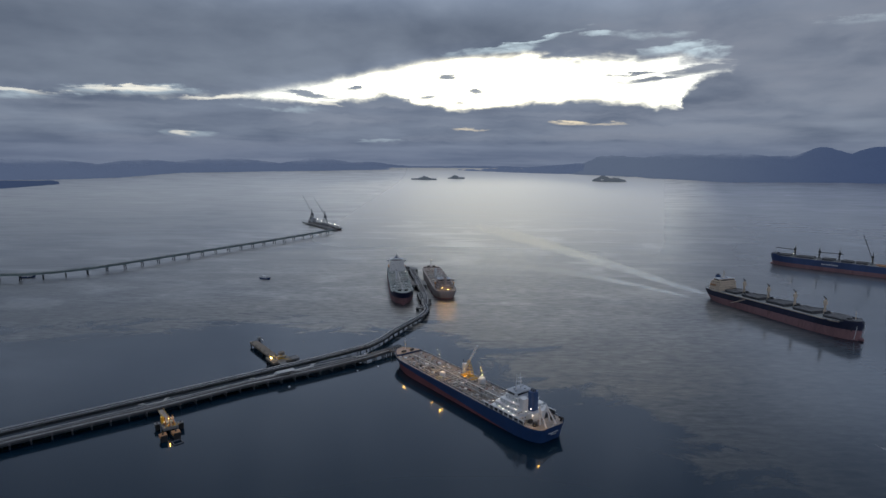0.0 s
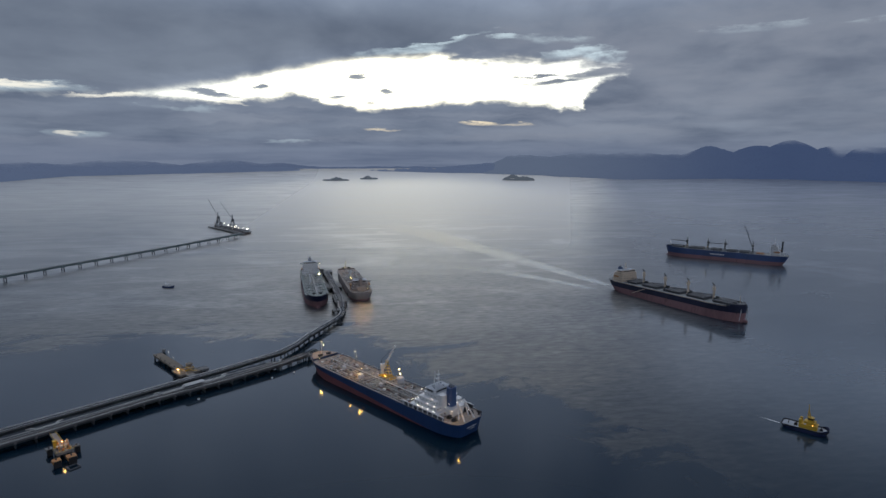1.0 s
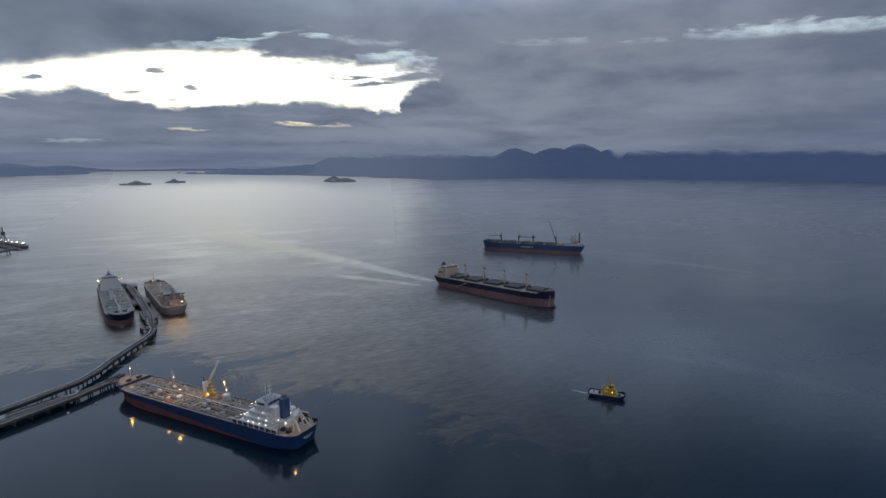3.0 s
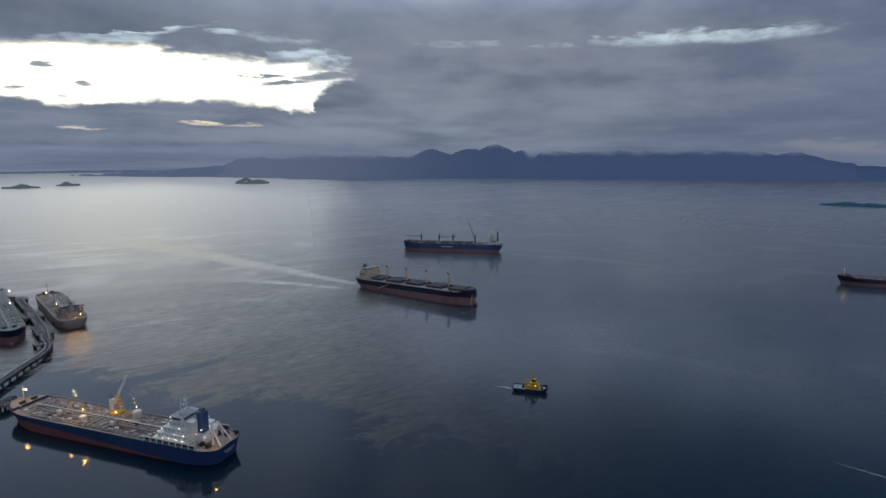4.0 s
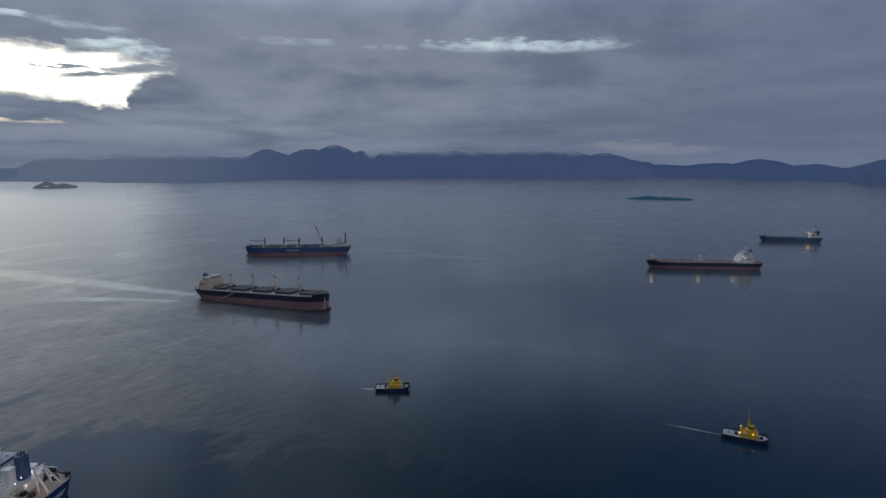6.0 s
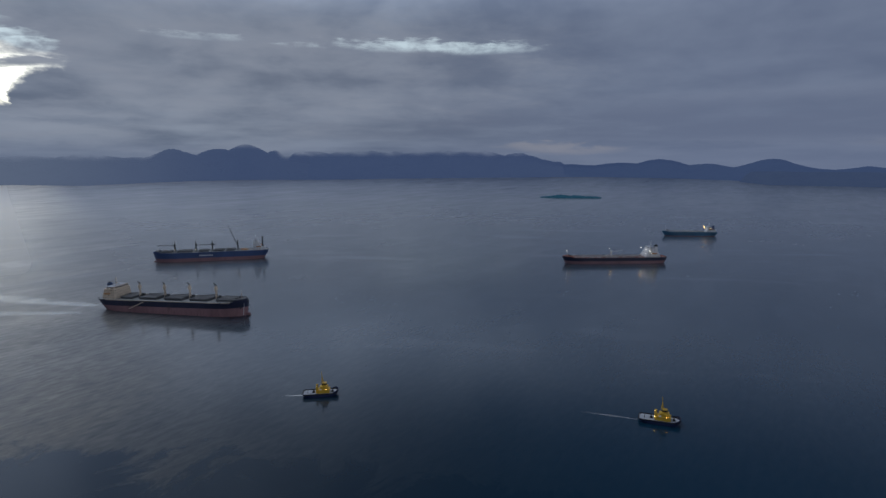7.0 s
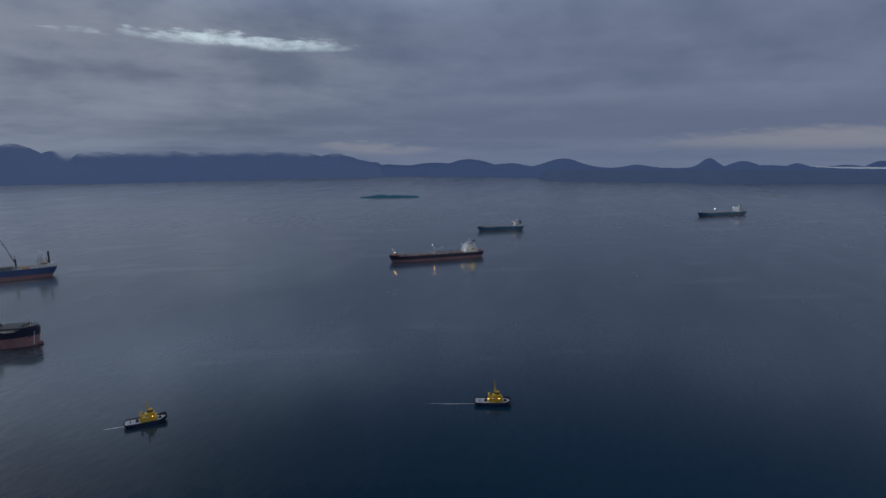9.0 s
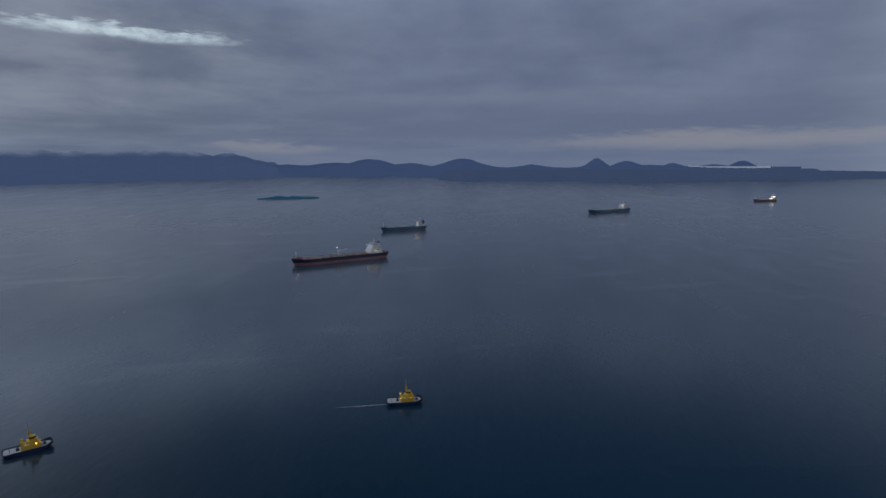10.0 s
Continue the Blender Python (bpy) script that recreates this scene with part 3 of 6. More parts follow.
sea_sheet()
# the last bright colour of each range is haze put in as glow
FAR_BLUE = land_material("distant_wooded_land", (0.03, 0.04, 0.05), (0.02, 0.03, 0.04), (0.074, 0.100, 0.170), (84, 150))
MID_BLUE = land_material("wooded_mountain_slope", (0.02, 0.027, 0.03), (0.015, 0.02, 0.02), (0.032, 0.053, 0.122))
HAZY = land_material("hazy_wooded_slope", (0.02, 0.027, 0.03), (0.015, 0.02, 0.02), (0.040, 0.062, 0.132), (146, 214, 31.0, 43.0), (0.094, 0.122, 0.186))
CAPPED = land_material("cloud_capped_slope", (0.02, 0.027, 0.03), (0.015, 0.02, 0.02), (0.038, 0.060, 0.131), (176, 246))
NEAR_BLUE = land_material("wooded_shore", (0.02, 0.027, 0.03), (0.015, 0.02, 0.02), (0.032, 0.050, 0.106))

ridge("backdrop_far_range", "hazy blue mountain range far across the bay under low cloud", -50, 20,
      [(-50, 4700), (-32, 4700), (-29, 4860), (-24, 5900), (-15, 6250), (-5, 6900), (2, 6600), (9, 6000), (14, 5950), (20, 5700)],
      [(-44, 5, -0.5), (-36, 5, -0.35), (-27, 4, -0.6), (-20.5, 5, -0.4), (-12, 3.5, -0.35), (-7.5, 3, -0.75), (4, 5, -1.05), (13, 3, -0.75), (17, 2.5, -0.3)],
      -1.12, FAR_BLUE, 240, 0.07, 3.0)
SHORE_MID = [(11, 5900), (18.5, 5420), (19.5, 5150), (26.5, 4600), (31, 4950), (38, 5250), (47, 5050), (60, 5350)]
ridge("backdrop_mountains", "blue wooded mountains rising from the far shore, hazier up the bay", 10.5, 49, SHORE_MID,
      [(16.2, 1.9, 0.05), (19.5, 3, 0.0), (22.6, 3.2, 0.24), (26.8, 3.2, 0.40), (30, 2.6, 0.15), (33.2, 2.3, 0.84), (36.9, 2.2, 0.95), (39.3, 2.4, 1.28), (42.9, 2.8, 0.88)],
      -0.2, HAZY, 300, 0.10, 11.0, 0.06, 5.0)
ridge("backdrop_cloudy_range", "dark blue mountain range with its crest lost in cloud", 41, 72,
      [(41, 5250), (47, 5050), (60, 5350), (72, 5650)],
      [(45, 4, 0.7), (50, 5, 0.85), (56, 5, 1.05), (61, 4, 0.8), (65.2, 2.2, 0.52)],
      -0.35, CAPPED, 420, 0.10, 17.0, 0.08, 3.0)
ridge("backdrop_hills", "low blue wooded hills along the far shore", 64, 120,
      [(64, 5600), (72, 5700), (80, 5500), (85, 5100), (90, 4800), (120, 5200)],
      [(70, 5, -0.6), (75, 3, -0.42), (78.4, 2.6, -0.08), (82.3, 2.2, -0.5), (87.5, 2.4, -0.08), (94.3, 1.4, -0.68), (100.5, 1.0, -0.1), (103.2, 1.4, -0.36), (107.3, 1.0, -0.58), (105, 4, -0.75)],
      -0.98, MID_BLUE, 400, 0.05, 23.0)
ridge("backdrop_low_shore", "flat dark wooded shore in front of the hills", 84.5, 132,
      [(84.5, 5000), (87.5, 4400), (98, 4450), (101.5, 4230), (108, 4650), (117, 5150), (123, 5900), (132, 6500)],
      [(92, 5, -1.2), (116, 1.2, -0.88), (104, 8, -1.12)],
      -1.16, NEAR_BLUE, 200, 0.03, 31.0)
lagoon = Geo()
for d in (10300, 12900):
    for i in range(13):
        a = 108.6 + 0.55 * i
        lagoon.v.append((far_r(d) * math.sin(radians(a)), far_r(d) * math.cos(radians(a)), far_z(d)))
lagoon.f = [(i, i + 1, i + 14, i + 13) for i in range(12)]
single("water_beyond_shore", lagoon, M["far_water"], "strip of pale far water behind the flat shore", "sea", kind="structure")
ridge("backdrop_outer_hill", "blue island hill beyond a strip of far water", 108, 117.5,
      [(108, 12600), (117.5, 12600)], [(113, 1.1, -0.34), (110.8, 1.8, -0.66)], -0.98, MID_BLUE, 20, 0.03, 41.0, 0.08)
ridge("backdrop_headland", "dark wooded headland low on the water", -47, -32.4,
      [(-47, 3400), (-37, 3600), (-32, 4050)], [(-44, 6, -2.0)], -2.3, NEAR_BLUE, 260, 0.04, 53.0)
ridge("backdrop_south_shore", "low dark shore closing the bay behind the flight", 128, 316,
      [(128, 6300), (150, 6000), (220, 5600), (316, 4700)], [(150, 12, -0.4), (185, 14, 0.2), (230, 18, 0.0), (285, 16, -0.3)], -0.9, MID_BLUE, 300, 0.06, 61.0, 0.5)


def island(label, x, y, length, width, height, turn, seed, mat, humps=((0, 1.0),)):
    """A wooded islet: a rocky foot and a crown of uneven clumps."""
    d = math.hypot(x, y)
    k = far_r(d) / d
    is_thing = thing("island", label, "island", x * k, y * k, turn, z=far_z(d))
    rnd = random.Random(seed)
    foot, crown = Geo(), Geo()
    n, a, b = 40, length * k / 2, width * k / 2
    rim = [(a * math.cos(2 * math.pi * i / n) * (1 + 0.10 * noise.noise((i * 0.5, seed, 0))), b * math.sin(2 * math.pi * i / n) * (1 + 0.2 * noise.noise((i * 0.6, seed, 4)))) for i in range(n)]
    foot.prism(rim, -3, height * k * 0.16 + 1.0, 0.95)
    for _ in range(260):
        u, v = rnd.uniform(-0.96, 0.96), rnd.uniform(-0.9, 0.9)
        if u * u + v * v > 0.93:
            continue
        h = max(math.exp(-((u - c) / 0.42) ** 2) * w for c, w in humps) * (1 - 0.55 * v * v) * (1 - 0.25 * u * u)
        z = height * k * (0.12 + 0.8 * h) * rnd.uniform(0.72, 1.0)
        r = rnd.uniform(0.55, 1.0) * min(a, b) * 0.18
        crown.ball(u * a, v * b, max(z - r * 0.4, r * 0.3), r, min(r, height * k * 0.28), 7, 4)
    part("rock_foot", foot, mat, is_thing)
    part("tree_crowns", crown, mat, is_thing, soft=True)
    return is_thing


# islet trees glow faintly too, with haze painted into the emission
GREY_WOOD = land_material("grey_green_island_trees", (0.035, 0.045, 0.05), (0.025, 0.035, 0.04), (0.072, 0.086, 0.108))
TEAL_WOOD = land_material("teal_green_island_trees", (0.02, 0.05, 0.055), (0.015, 0.035, 0.04), (0.010, 0.040, 0.072))
island("small grey wooded islet with a rounded top", -138, 4290, 190, 90, 26, -4, 1, GREY_WOOD, ((0.05, 1.0),))
island("small grey wooded islet with a tail of rock", 107, 4520, 135, 70, 27, -4, 2, GREY_WOOD, ((-0.15, 1.0), (0.7, 0.35)))
island("grey wooded island with two humps", 1205, 4200, 245, 110, 44, -24, 3, GREY_WOOD, ((-0.35, 1.0), (0.35, 0.62)))
island("long flat teal-green island with rocky ends", 2555, 920, 285, 70, 15, -70, 4, TEAL_WOOD, ((-0.3, 1.0), (0.2, 0.85), (0.65, 0.5)))
island("low dark rock awash in the sea", 2998, -850, 74, 30, 9, -85, 5, GREY_WOOD, ((0, 0.8),))


# ---- ships ----
def hull_loop(L, B, free, z, over_bow, over_stern, n=26):
    """The outline of a hull at height z, from the stern up the port side to the stem and back."""
    k = max(0.0, min(1.15, z / free))
    stem, stern = L / 2 - over_bow * (1 - k), -L / 2 + over_stern * max(0.0, 1 - k) ** 1.5
    half = []
    for i in range(n):
        s = 1 - (1 - i / (n - 1)) ** 1.0
        s = 0.5 - 0.5 * math.cos(math.pi * s)
        bow_len, bow_pow = lerp(0.20, 0.135, k), lerp(0.62, 0.52, k)
        u = min(1.0, max(0.0, (1 - s) / bow_len))
        f = lerp(u**bow_pow, math.sqrt(1 - (1 - u) ** 2), 0.6)
        st_len, st_end = lerp(0.22, 0.085, k), lerp(0.28, 0.56, k)
        q = lerp(st_end, 1.0, math.sqrt(1 - (1 - min(1.0, s / st_len)) ** 2))
        half.append((lerp(stern, stem, s), B / 2 * f * q))
    return half + [(x, -y) for x, y in reversed(half[:-1])]


def hull_shell(L, B, free, levels, over_bow, over_stern, cap=False, tilt=None):
    g = Geo()
    loops = [hull_loop(L, B, free, z, over_bow, over_stern) for z in levels]
    n = len(loops[0])
    for z, loop in zip(levels, loops):
        g.v += [(x, y, z + (tilt[1] * x / (L / 2) if tilt and z == tilt[0] else 0) + (0.9 * smooth(L * 0.28, L * 0.5, x) * (z / free) ** 2 if z > 0 else 0)) for x, y in loop]
    for j in range(len(levels) - 1):
        for i in range(n):
            a, b = j * n + i, j * n + (i + 1) % n
            g.f.append((a, b, b + n, a + n))
    if cap:
        g.f.append(tuple(range((len(levels) - 1) * n, len(levels) * n)))
    return g


def bulb(x, length, r, n=10, m=7):
    """An egg-shaped bulb whose back end is sunk in the stem."""
    rows_ = [[(x - length * math.cos(math.pi * j / m), r * math.sin(math.pi * j / m) * math.cos(2 * math.pi * i / n), 0.2 + r * math.sin(math.pi * j / m) * math.sin(2 * math.pi * i / n))
              for i in range(n)] for j in range(1, m)]
    verts = [(x - length, 0, 0.2)] + [p for row in rows_ for p in row] + [(x + length, 0, 0.2)]
    faces = [(0, 1 + i, 1 + (i + 1) % n) for i in range(n)]
    for j in range(m - 2):
        faces += [(1 + j * n + i, 1 + j * n + (i + 1) % n, 1 + (j + 1) * n + (i + 1) % n, 1 + (j + 1) * n + i) for i in range(n)]
    k, last = 1 + (m - 2) * n, len(verts) - 1
    return verts, faces + [(last, k + i, k + (i + 1) % n) for i in range(n)]


def hull(ship, L, B, free, boot, paint, boot_paint, deck_paint, over_bow=7.0, over_stern=5.0, bulwark=1.0, trim=0.0):
    part("boot_topping", hull_shell(L, B, free, [-2.0, 0.0, boot * 0.4, boot], over_bow, over_stern, False, (boot, trim)), M[boot_paint], ship, "worn red underwater paint band", True)
    if boot > 4:
        part("bulbous_bow", Geo().add(*bulb(L / 2 - over_bow - 0.5, 5.0, 2.4)), M[boot_paint], ship, "rounded bulb at the stem", True)
    side = part("hull", hull_shell(L, B, free, [boot, lerp(boot, free, 0.5), free, free + bulwark * 0.35], over_bow, over_stern, False, (boot, trim)), M[paint], ship, "", True)
    deck = Geo()
    loop = hull_loop(L * 0.996, B * 0.985, free, free - 0.15, over_bow, over_stern)
    deck.v = [(x, y, free - 0.1 + 0.9 * smooth(L * 0.28, L * 0.5, x)) for x, y in loop]
    n = len(loop)
    half = (n + 1) // 2
    for i in range(half - 1):
        j = n - 1 - i if i else None
        a, b = i, i + 1
        c, d = (n - 1 - i), (n - 2 - i)
        if b == d:
            deck.f.append((a, b, c))
        else:
            deck.f.append((a, b, d, c))
    part("deck", deck, M[deck_paint], ship)
    return side


def rails(ship, L, B, free, x0, x1):
    loop = [(x, y) for x, y in hull_loop(L * 0.99, B * 0.97, free, free, 0, 0, 40)]
    up = lambda x: free + 0.9 * smooth(L * 0.28, L * 0.5, x)
    for side in (1, -1):
        g = Geo()
        row = sorted({(round(x, 2), round(y, 2)) for x, y in loop if y * side > 0 and x0 < x < x1})
        for h in (0.6, 1.15):
            g.line([(x, y, up(x) + h) for x, y in row], 0.07, 4)
        for x, y in row:
            g.rod((x, y, up(x)), (x, y, up(x) + 1.15), 0.06, None, 4)
        part("railing", g, M["white"], ship)


def lamp(parent, x, y, z, r=0.35, mat="lamp_small", pole=0.0):
    g = Geo().ball(x, y, z, r, r, 8, 5)
    ob = part("lamp", g, M[mat], parent, "glowing lamp")
    if pole:
        part("lamp_pole", Geo().rod((x, y, z - pole), (x, y, z - r), 0.12, 0.08, 6), M["dark"], ob)
    return ob


def house(ship, x, free, tiers, paint="white", funnel="funnel_blue", B=28.0, wings=True, funnel_x=-9.0, lit=True, mast=9.0, fx_size=(6.5, 5.0, 9.0), flush=False, boats=True):
    """The accommodation block: stacked tiers with window bands, a bridge with wings, a mast and a funnel. Returns the roof's height."""
    z, mid_x = free, x
    for i, (length, width, height) in enumerate(tiers):
        x = mid_x + (tiers[0][0] - length) / 2 if flush else mid_x
        g = Geo().box(x, 0, z, length, width, height, 0.7)
        g.box(x, 0, z + height - 0.12, length + 0.35, width + 0.35, 0.2, 0.7)
        part("accommodation_tier", g, M[paint], ship)
        w = Geo()
        n = max(4, int(width / 2.4))
        for k in range(n):
            yy = (k - (n - 1) / 2) * (width - 2.5) / max(1, n - 1)
            for sx in (1, -1):
                w.box(x + sx * (length / 2 + 0.01), yy, z + height * 0.48, 0.1, 0.6, 0.6)
        m = max(2, int(length / 3))
        for k in range(m):
            xx = x + (k - (m - 1) / 2) * (length - 2.5) / max(1, m - 1)
            for sy in (1, -1):
                w.box(xx, sy * (width / 2 + 0.01), z + height * 0.48, 0.6, 0.1, 0.6)
        tagged(part("windows", w, M["glass"], ship, "row of dark square cabin windows"), kind="stuff")
        z += height
    l, w_, _ = tiers[-1]
    over = 0.98 if not flush else 0.94
    bridge = Geo().box(x + 0.6, 0, z, l * 0.75, w_ * 0.92, 2.9, 0.9)
    b = part("bridge", bridge, M[paint], ship)
    # roof coloured darker than the walls to offset the light falling on it
    top = Geo().box(x + 0.6, 0, z + 2.85, l * 0.8, w_ * over, 0.25, 0.9)
    for dx_, dy_ in ((-2.2, -3.4), (1.6, 2.8), (-1.4, 4.6), (2.2, -5.2)):
        top.box(x + 0.6 + dx_, dy_, z + 3.05, 1.4, 1.1, 0.9, 0.2)
    part("bridge_roof", top, M["deck_pale"], b, "bridge roof toned down to grey against the light from above")
    part("bridge_windows", Geo().box(x + 0.6, 0, z + 1.2, l * 0.75 + 0.2, w_ * 0.92 - 1.0, 1.1, 0.9).box(x + 0.6, 0, z + 1.2, l * 0.75 - 1.6, w_ * 0.92 + 0.16, 1.1, 0.9), M["glass"], b, "dark wheelhouse window band")
    if wings:
        for s in (1, -1):
            g = Geo().box(x + 1.0, s * (w_ * 0.46 + (B / 2 - w_ * 0.46) / 2), z + 0.05, 3.0, B / 2 - w_ * 0.46, 1.2, 0.4)
            g.rod((x + 1.0, s * (B / 2 - 1.2), z), (x + 1.0, s * w_ * 0.47, z - 3.2), 0.18)
            part("bridge_wing", g, M[paint], ship)
    roof = z + 3.1
    g = Geo()
    for dx_, dy_ in ((-0.9, -0.9), (0.9, -0.9), (-0.9, 0.9), (0.9, 0.9)):
        g.rod((x + dx_, dy_, roof), (x + dx_ * 0.4, dy_ * 0.4, roof + mast), 0.16, 0.1, 6)
    for k in (0.3, 0.6, 0.9):
        g.box(x, 0, roof + mast * k, 1.8 * (1.1 - 0.6 * k), 3.4 * (1.1 - 0.3 * k), 0.18)
    g.rod((x, 0, roof + mast * 0.9), (x, 0, roof + mast * 1.25), 0.1, 0.05, 6)
    g.rod((x - 0.2, -1.8, roof + mast * 0.62), (x - 0.2, 1.8, roof + mast * 0.62), 0.22, 0.22, 6)
    part("radar_mast", g, M[paint], ship)
    x = mid_x
    fl, fw, fh = fx_size
    fun = Geo().prism([(x + funnel_x + p * fl / 2, q * fw / 2) for p, q in ((-1, -0.6), (-0.6, -1), (0.6, -1), (1, -0.5), (1, 0.5), (0.6, 1), (-0.6, 1), (-1, 0.6))], free, roof + fh * 0.25, 0.88, (x + funnel_x, 0))
    f = part("funnel", fun, M[funnel], ship, "tall painted funnel")
    caps = Geo()
    for dx_, dy_ in ((-1.2, -0.8), (0.2, -0.6), (1.0, 0.7), (-0.8, 0.9)):
        caps.rod((x + funnel_x + dx_, dy_, roof + fh * 0.2), (x + funnel_x + dx_, dy_, roof + fh * 0.25 + 1.6), 0.45, 0.4, 8)
    part("exhaust_pipes", caps, M["dark"], f)
    if funnel == "white":
        part("funnel_top", Geo().box(x + funnel_x, 0, roof + fh * 0.25 - 2.2, fl * 0.93, fw * 0.9, 2.3, 0.8), M["dark"], f, "black painted funnel top")
    eng = Geo().box(x + funnel_x - 0.5, 0, free, fl + 5, fw + 6, 5.2, 0.6)
    part("engine_casing", eng, M[paint], ship)
    for s in (1, -1) if boats else ():
        boat = Geo().rod((x - 6, s * (B / 2 - 2.6), free + 6.6), (x + 1.5, s * (B / 2 - 2.6), free + 6.6), 1.1, 1.1, 8)
        boat.ball(x - 6, s * (B / 2 - 2.6), free + 6.6, 1.1, 1.1).ball(x + 1.5, s * (B / 2 - 2.6), free + 6.6, 1.1, 1.1)
        boat.rod((x - 4, s * (B / 2 - 2.6), free), (x - 4, s * (B / 2 - 2.6), free + 6.6), 0.2).rod((x, s * (B / 2 - 2.6), free), (x, s * (B / 2 - 2.6), free + 6.6), 0.2)
        part("lifeboat", boat, M["orange"], ship, "orange enclosed lifeboat on its davit")
    return roof


def ship_glow(ship, x, y, z, watts, aim=90.0, colour=(1.0, 0.46, 0.07), size=0.5):
    """The light of a ship's floodlight, turned outboard and down over the water."""
    l = bpy.data.lights.new("deck_lamp_light", "SPOT")
    l.energy, l.color, l.shadow_soft_size = watts, colour, size
    l.spot_size, l.spot_blend = radians(120), 0.3
    ob = new("deck_lamp_light", l)
    c, s = math.cos(radians(aim)), math.sin(radians(aim))
    ob.matrix_basis = ship.matrix_basis @ look((x, y, z), (x + c, y + s, z - 0.6))
    return ob


def tanker(label, L, B, free, boot, x, y, turn, paint, boot_paint, deck_paint, fine_detail=True, house_x=None, tiers=None, funnel="funnel_blue", house_paint="white", bulwark=1.0, group="ships in the bay", trim=0.0, funnel_size=(6.5, 5.0, 9.0), flush=False, boats=True, wings=True, funnel_x=-9.0):
    ship = thing("tanker", label, "tanker", x, y, turn, group)
    hull(ship, L, B, free, boot, paint, boot_paint, deck_paint, bulwark=bulwark, trim=trim)
    hx = -L * 0.355 if house_x is None else house_x
    tiers = tiers or [(19, B * 0.84, 3.2), (17, B * 0.80, 2.8), (16, B * 0.76, 2.8), (15, B * 0.72, 2.8), (14, B * 0.66, 2.8)]
    roof = house(ship, hx, free, tiers, house_paint, funnel, B, fx_size=funnel_size, flush=flush, boats=boats, wings=wings, funnel_x=funnel_x)
    front = hx + tiers[0][0] / 2 + 2
    bow = L * 0.5
    # forecastle, windlasses and foremast
    fc = hull_loop(L * 0.985, B * 0.965, free, free, 0, 0, 34)
    fore = [(p, q) for p, q in fc if p > L * 0.405]
    fc_ = part("forecastle", Geo().prism(fore, free - 0.1, free + 2.3, 1.0), M[paint], ship)
    part("forecastle_deck", Geo().prism([(p - 0.3, q * 0.97) for p, q in fore], free + 2.28, free + 2.42), M[deck_paint], fc_)
    for s in (1, -1):
        g = Geo().rod((bow - 13, s * 2.2, free + 3.3), (bow - 13, s * 6.0, free + 3.3), 0.9).box(bow - 13, s * 4.1, free + 2.2, 2.2, 3.0, 1.0)
        part("windlass", g, M["dark"], ship)
    part("foremast", Geo().rod((bow - 9, 0, free + 2), (bow - 9, 0, free + 13), 0.35, 0.2).rod((bow - 9, -1.5, free + 11), (bow - 9, 1.5, free + 11), 0.12), M[house_paint], ship)
    # fore-and-aft pipes over the tanks, with the manifold across
    x0, x1 = front + 2, L * 0.39
    for i, yy in enumerate((-4.6, -3.2, -1.6, 1.6, 3.0, 4.6)):
        g = Geo().rod((x0 + (i % 3) * 3, yy, free + 1.0), (x1 - (i % 2) * 12, yy, free + 1.0), 0.34 if i % 2 else 0.26, None, 6)
        for k in range(8):
            xx = lerp(x0 + 4, x1 - 14, k / 7)
            g.box(xx, yy, free - 0.1, 0.4, 0.9, 0.8)
        part("cargo_pipe", g, M["pipe"], ship)
    g = Geo().box((x0 + x1) / 2, 0, free + 1.9, x1 - x0, 1.3, 0.15)
    for k in range(14):
        xx = lerp(x0 + 1, x1 - 1, k / 13)
        g.rod((xx, 0.6, free), (xx, 0.6, free + 3.0), 0.08, None, 4).rod((xx, -0.6, free), (xx, -0.6, free + 3.0), 0.08, None, 4)
    g.rod((x0, 0.6, free + 3.0), (x1, 0.6, free + 3.0), 0.07, None, 4).rod((x0, -0.6, free + 3.0), (x1, -0.6, free + 3.0), 0.07, None, 4)
    part("catwalk", g, M["pipe"], ship)
    mid = L * 0.02
    for k in range(5):
        g = Geo().rod((mid - 8 + 4 * k, -B * 0.42, free + 1.5), (mid - 8 + 4 * k, B * 0.42, free + 1.5), 0.33, None, 8)
        for s in (1, -1):
            g.rod((mid - 8 + 4 * k, s * B * 0.42, free + 1.5), (mid - 8 + 4 * k, s * B * 0.435, free + 1.5), 0.6, None, 8)
            g.box(mid - 8 + 4 * k, s * B * 0.34, free - 0.1, 0.5, 0.5, 1.5)
        part("manifold", g, M["pipe"], ship)
    rnd = random.Random(int(L * 7 + B))
    for k in range(9):
        xx = lerp(front + 6, L * 0.38, k / 8)
        for s in (1, -1):
            g = Geo().rod((xx, s * B * 0.26, free - 0.1), (xx, s * B * 0.26, free + 0.9), 1.3, 1.2, 10)
            part("vent_box", Geo().box(xx + 2.8, s * B * 0.34, free - 0.1, rnd.uniform(0.8, 1.8), rnd.uniform(0.8, 1.6), rnd.uniform(0.6, 1.3), 0.15), M["pipe"], ship)
            part("tank_hatch", g, M["pipe" if (k + (s > 0)) % 3 else "white"], ship)
        if fine_detail:
            part("deck_girder", Geo().box(xx + 7, 0, free - 0.1, 0.5, B * 0.86, 0.55), M[deck_paint], ship)
    rails(ship, L, B, free, -L * 0.47, L * 0.40)
    return ship, front, roof


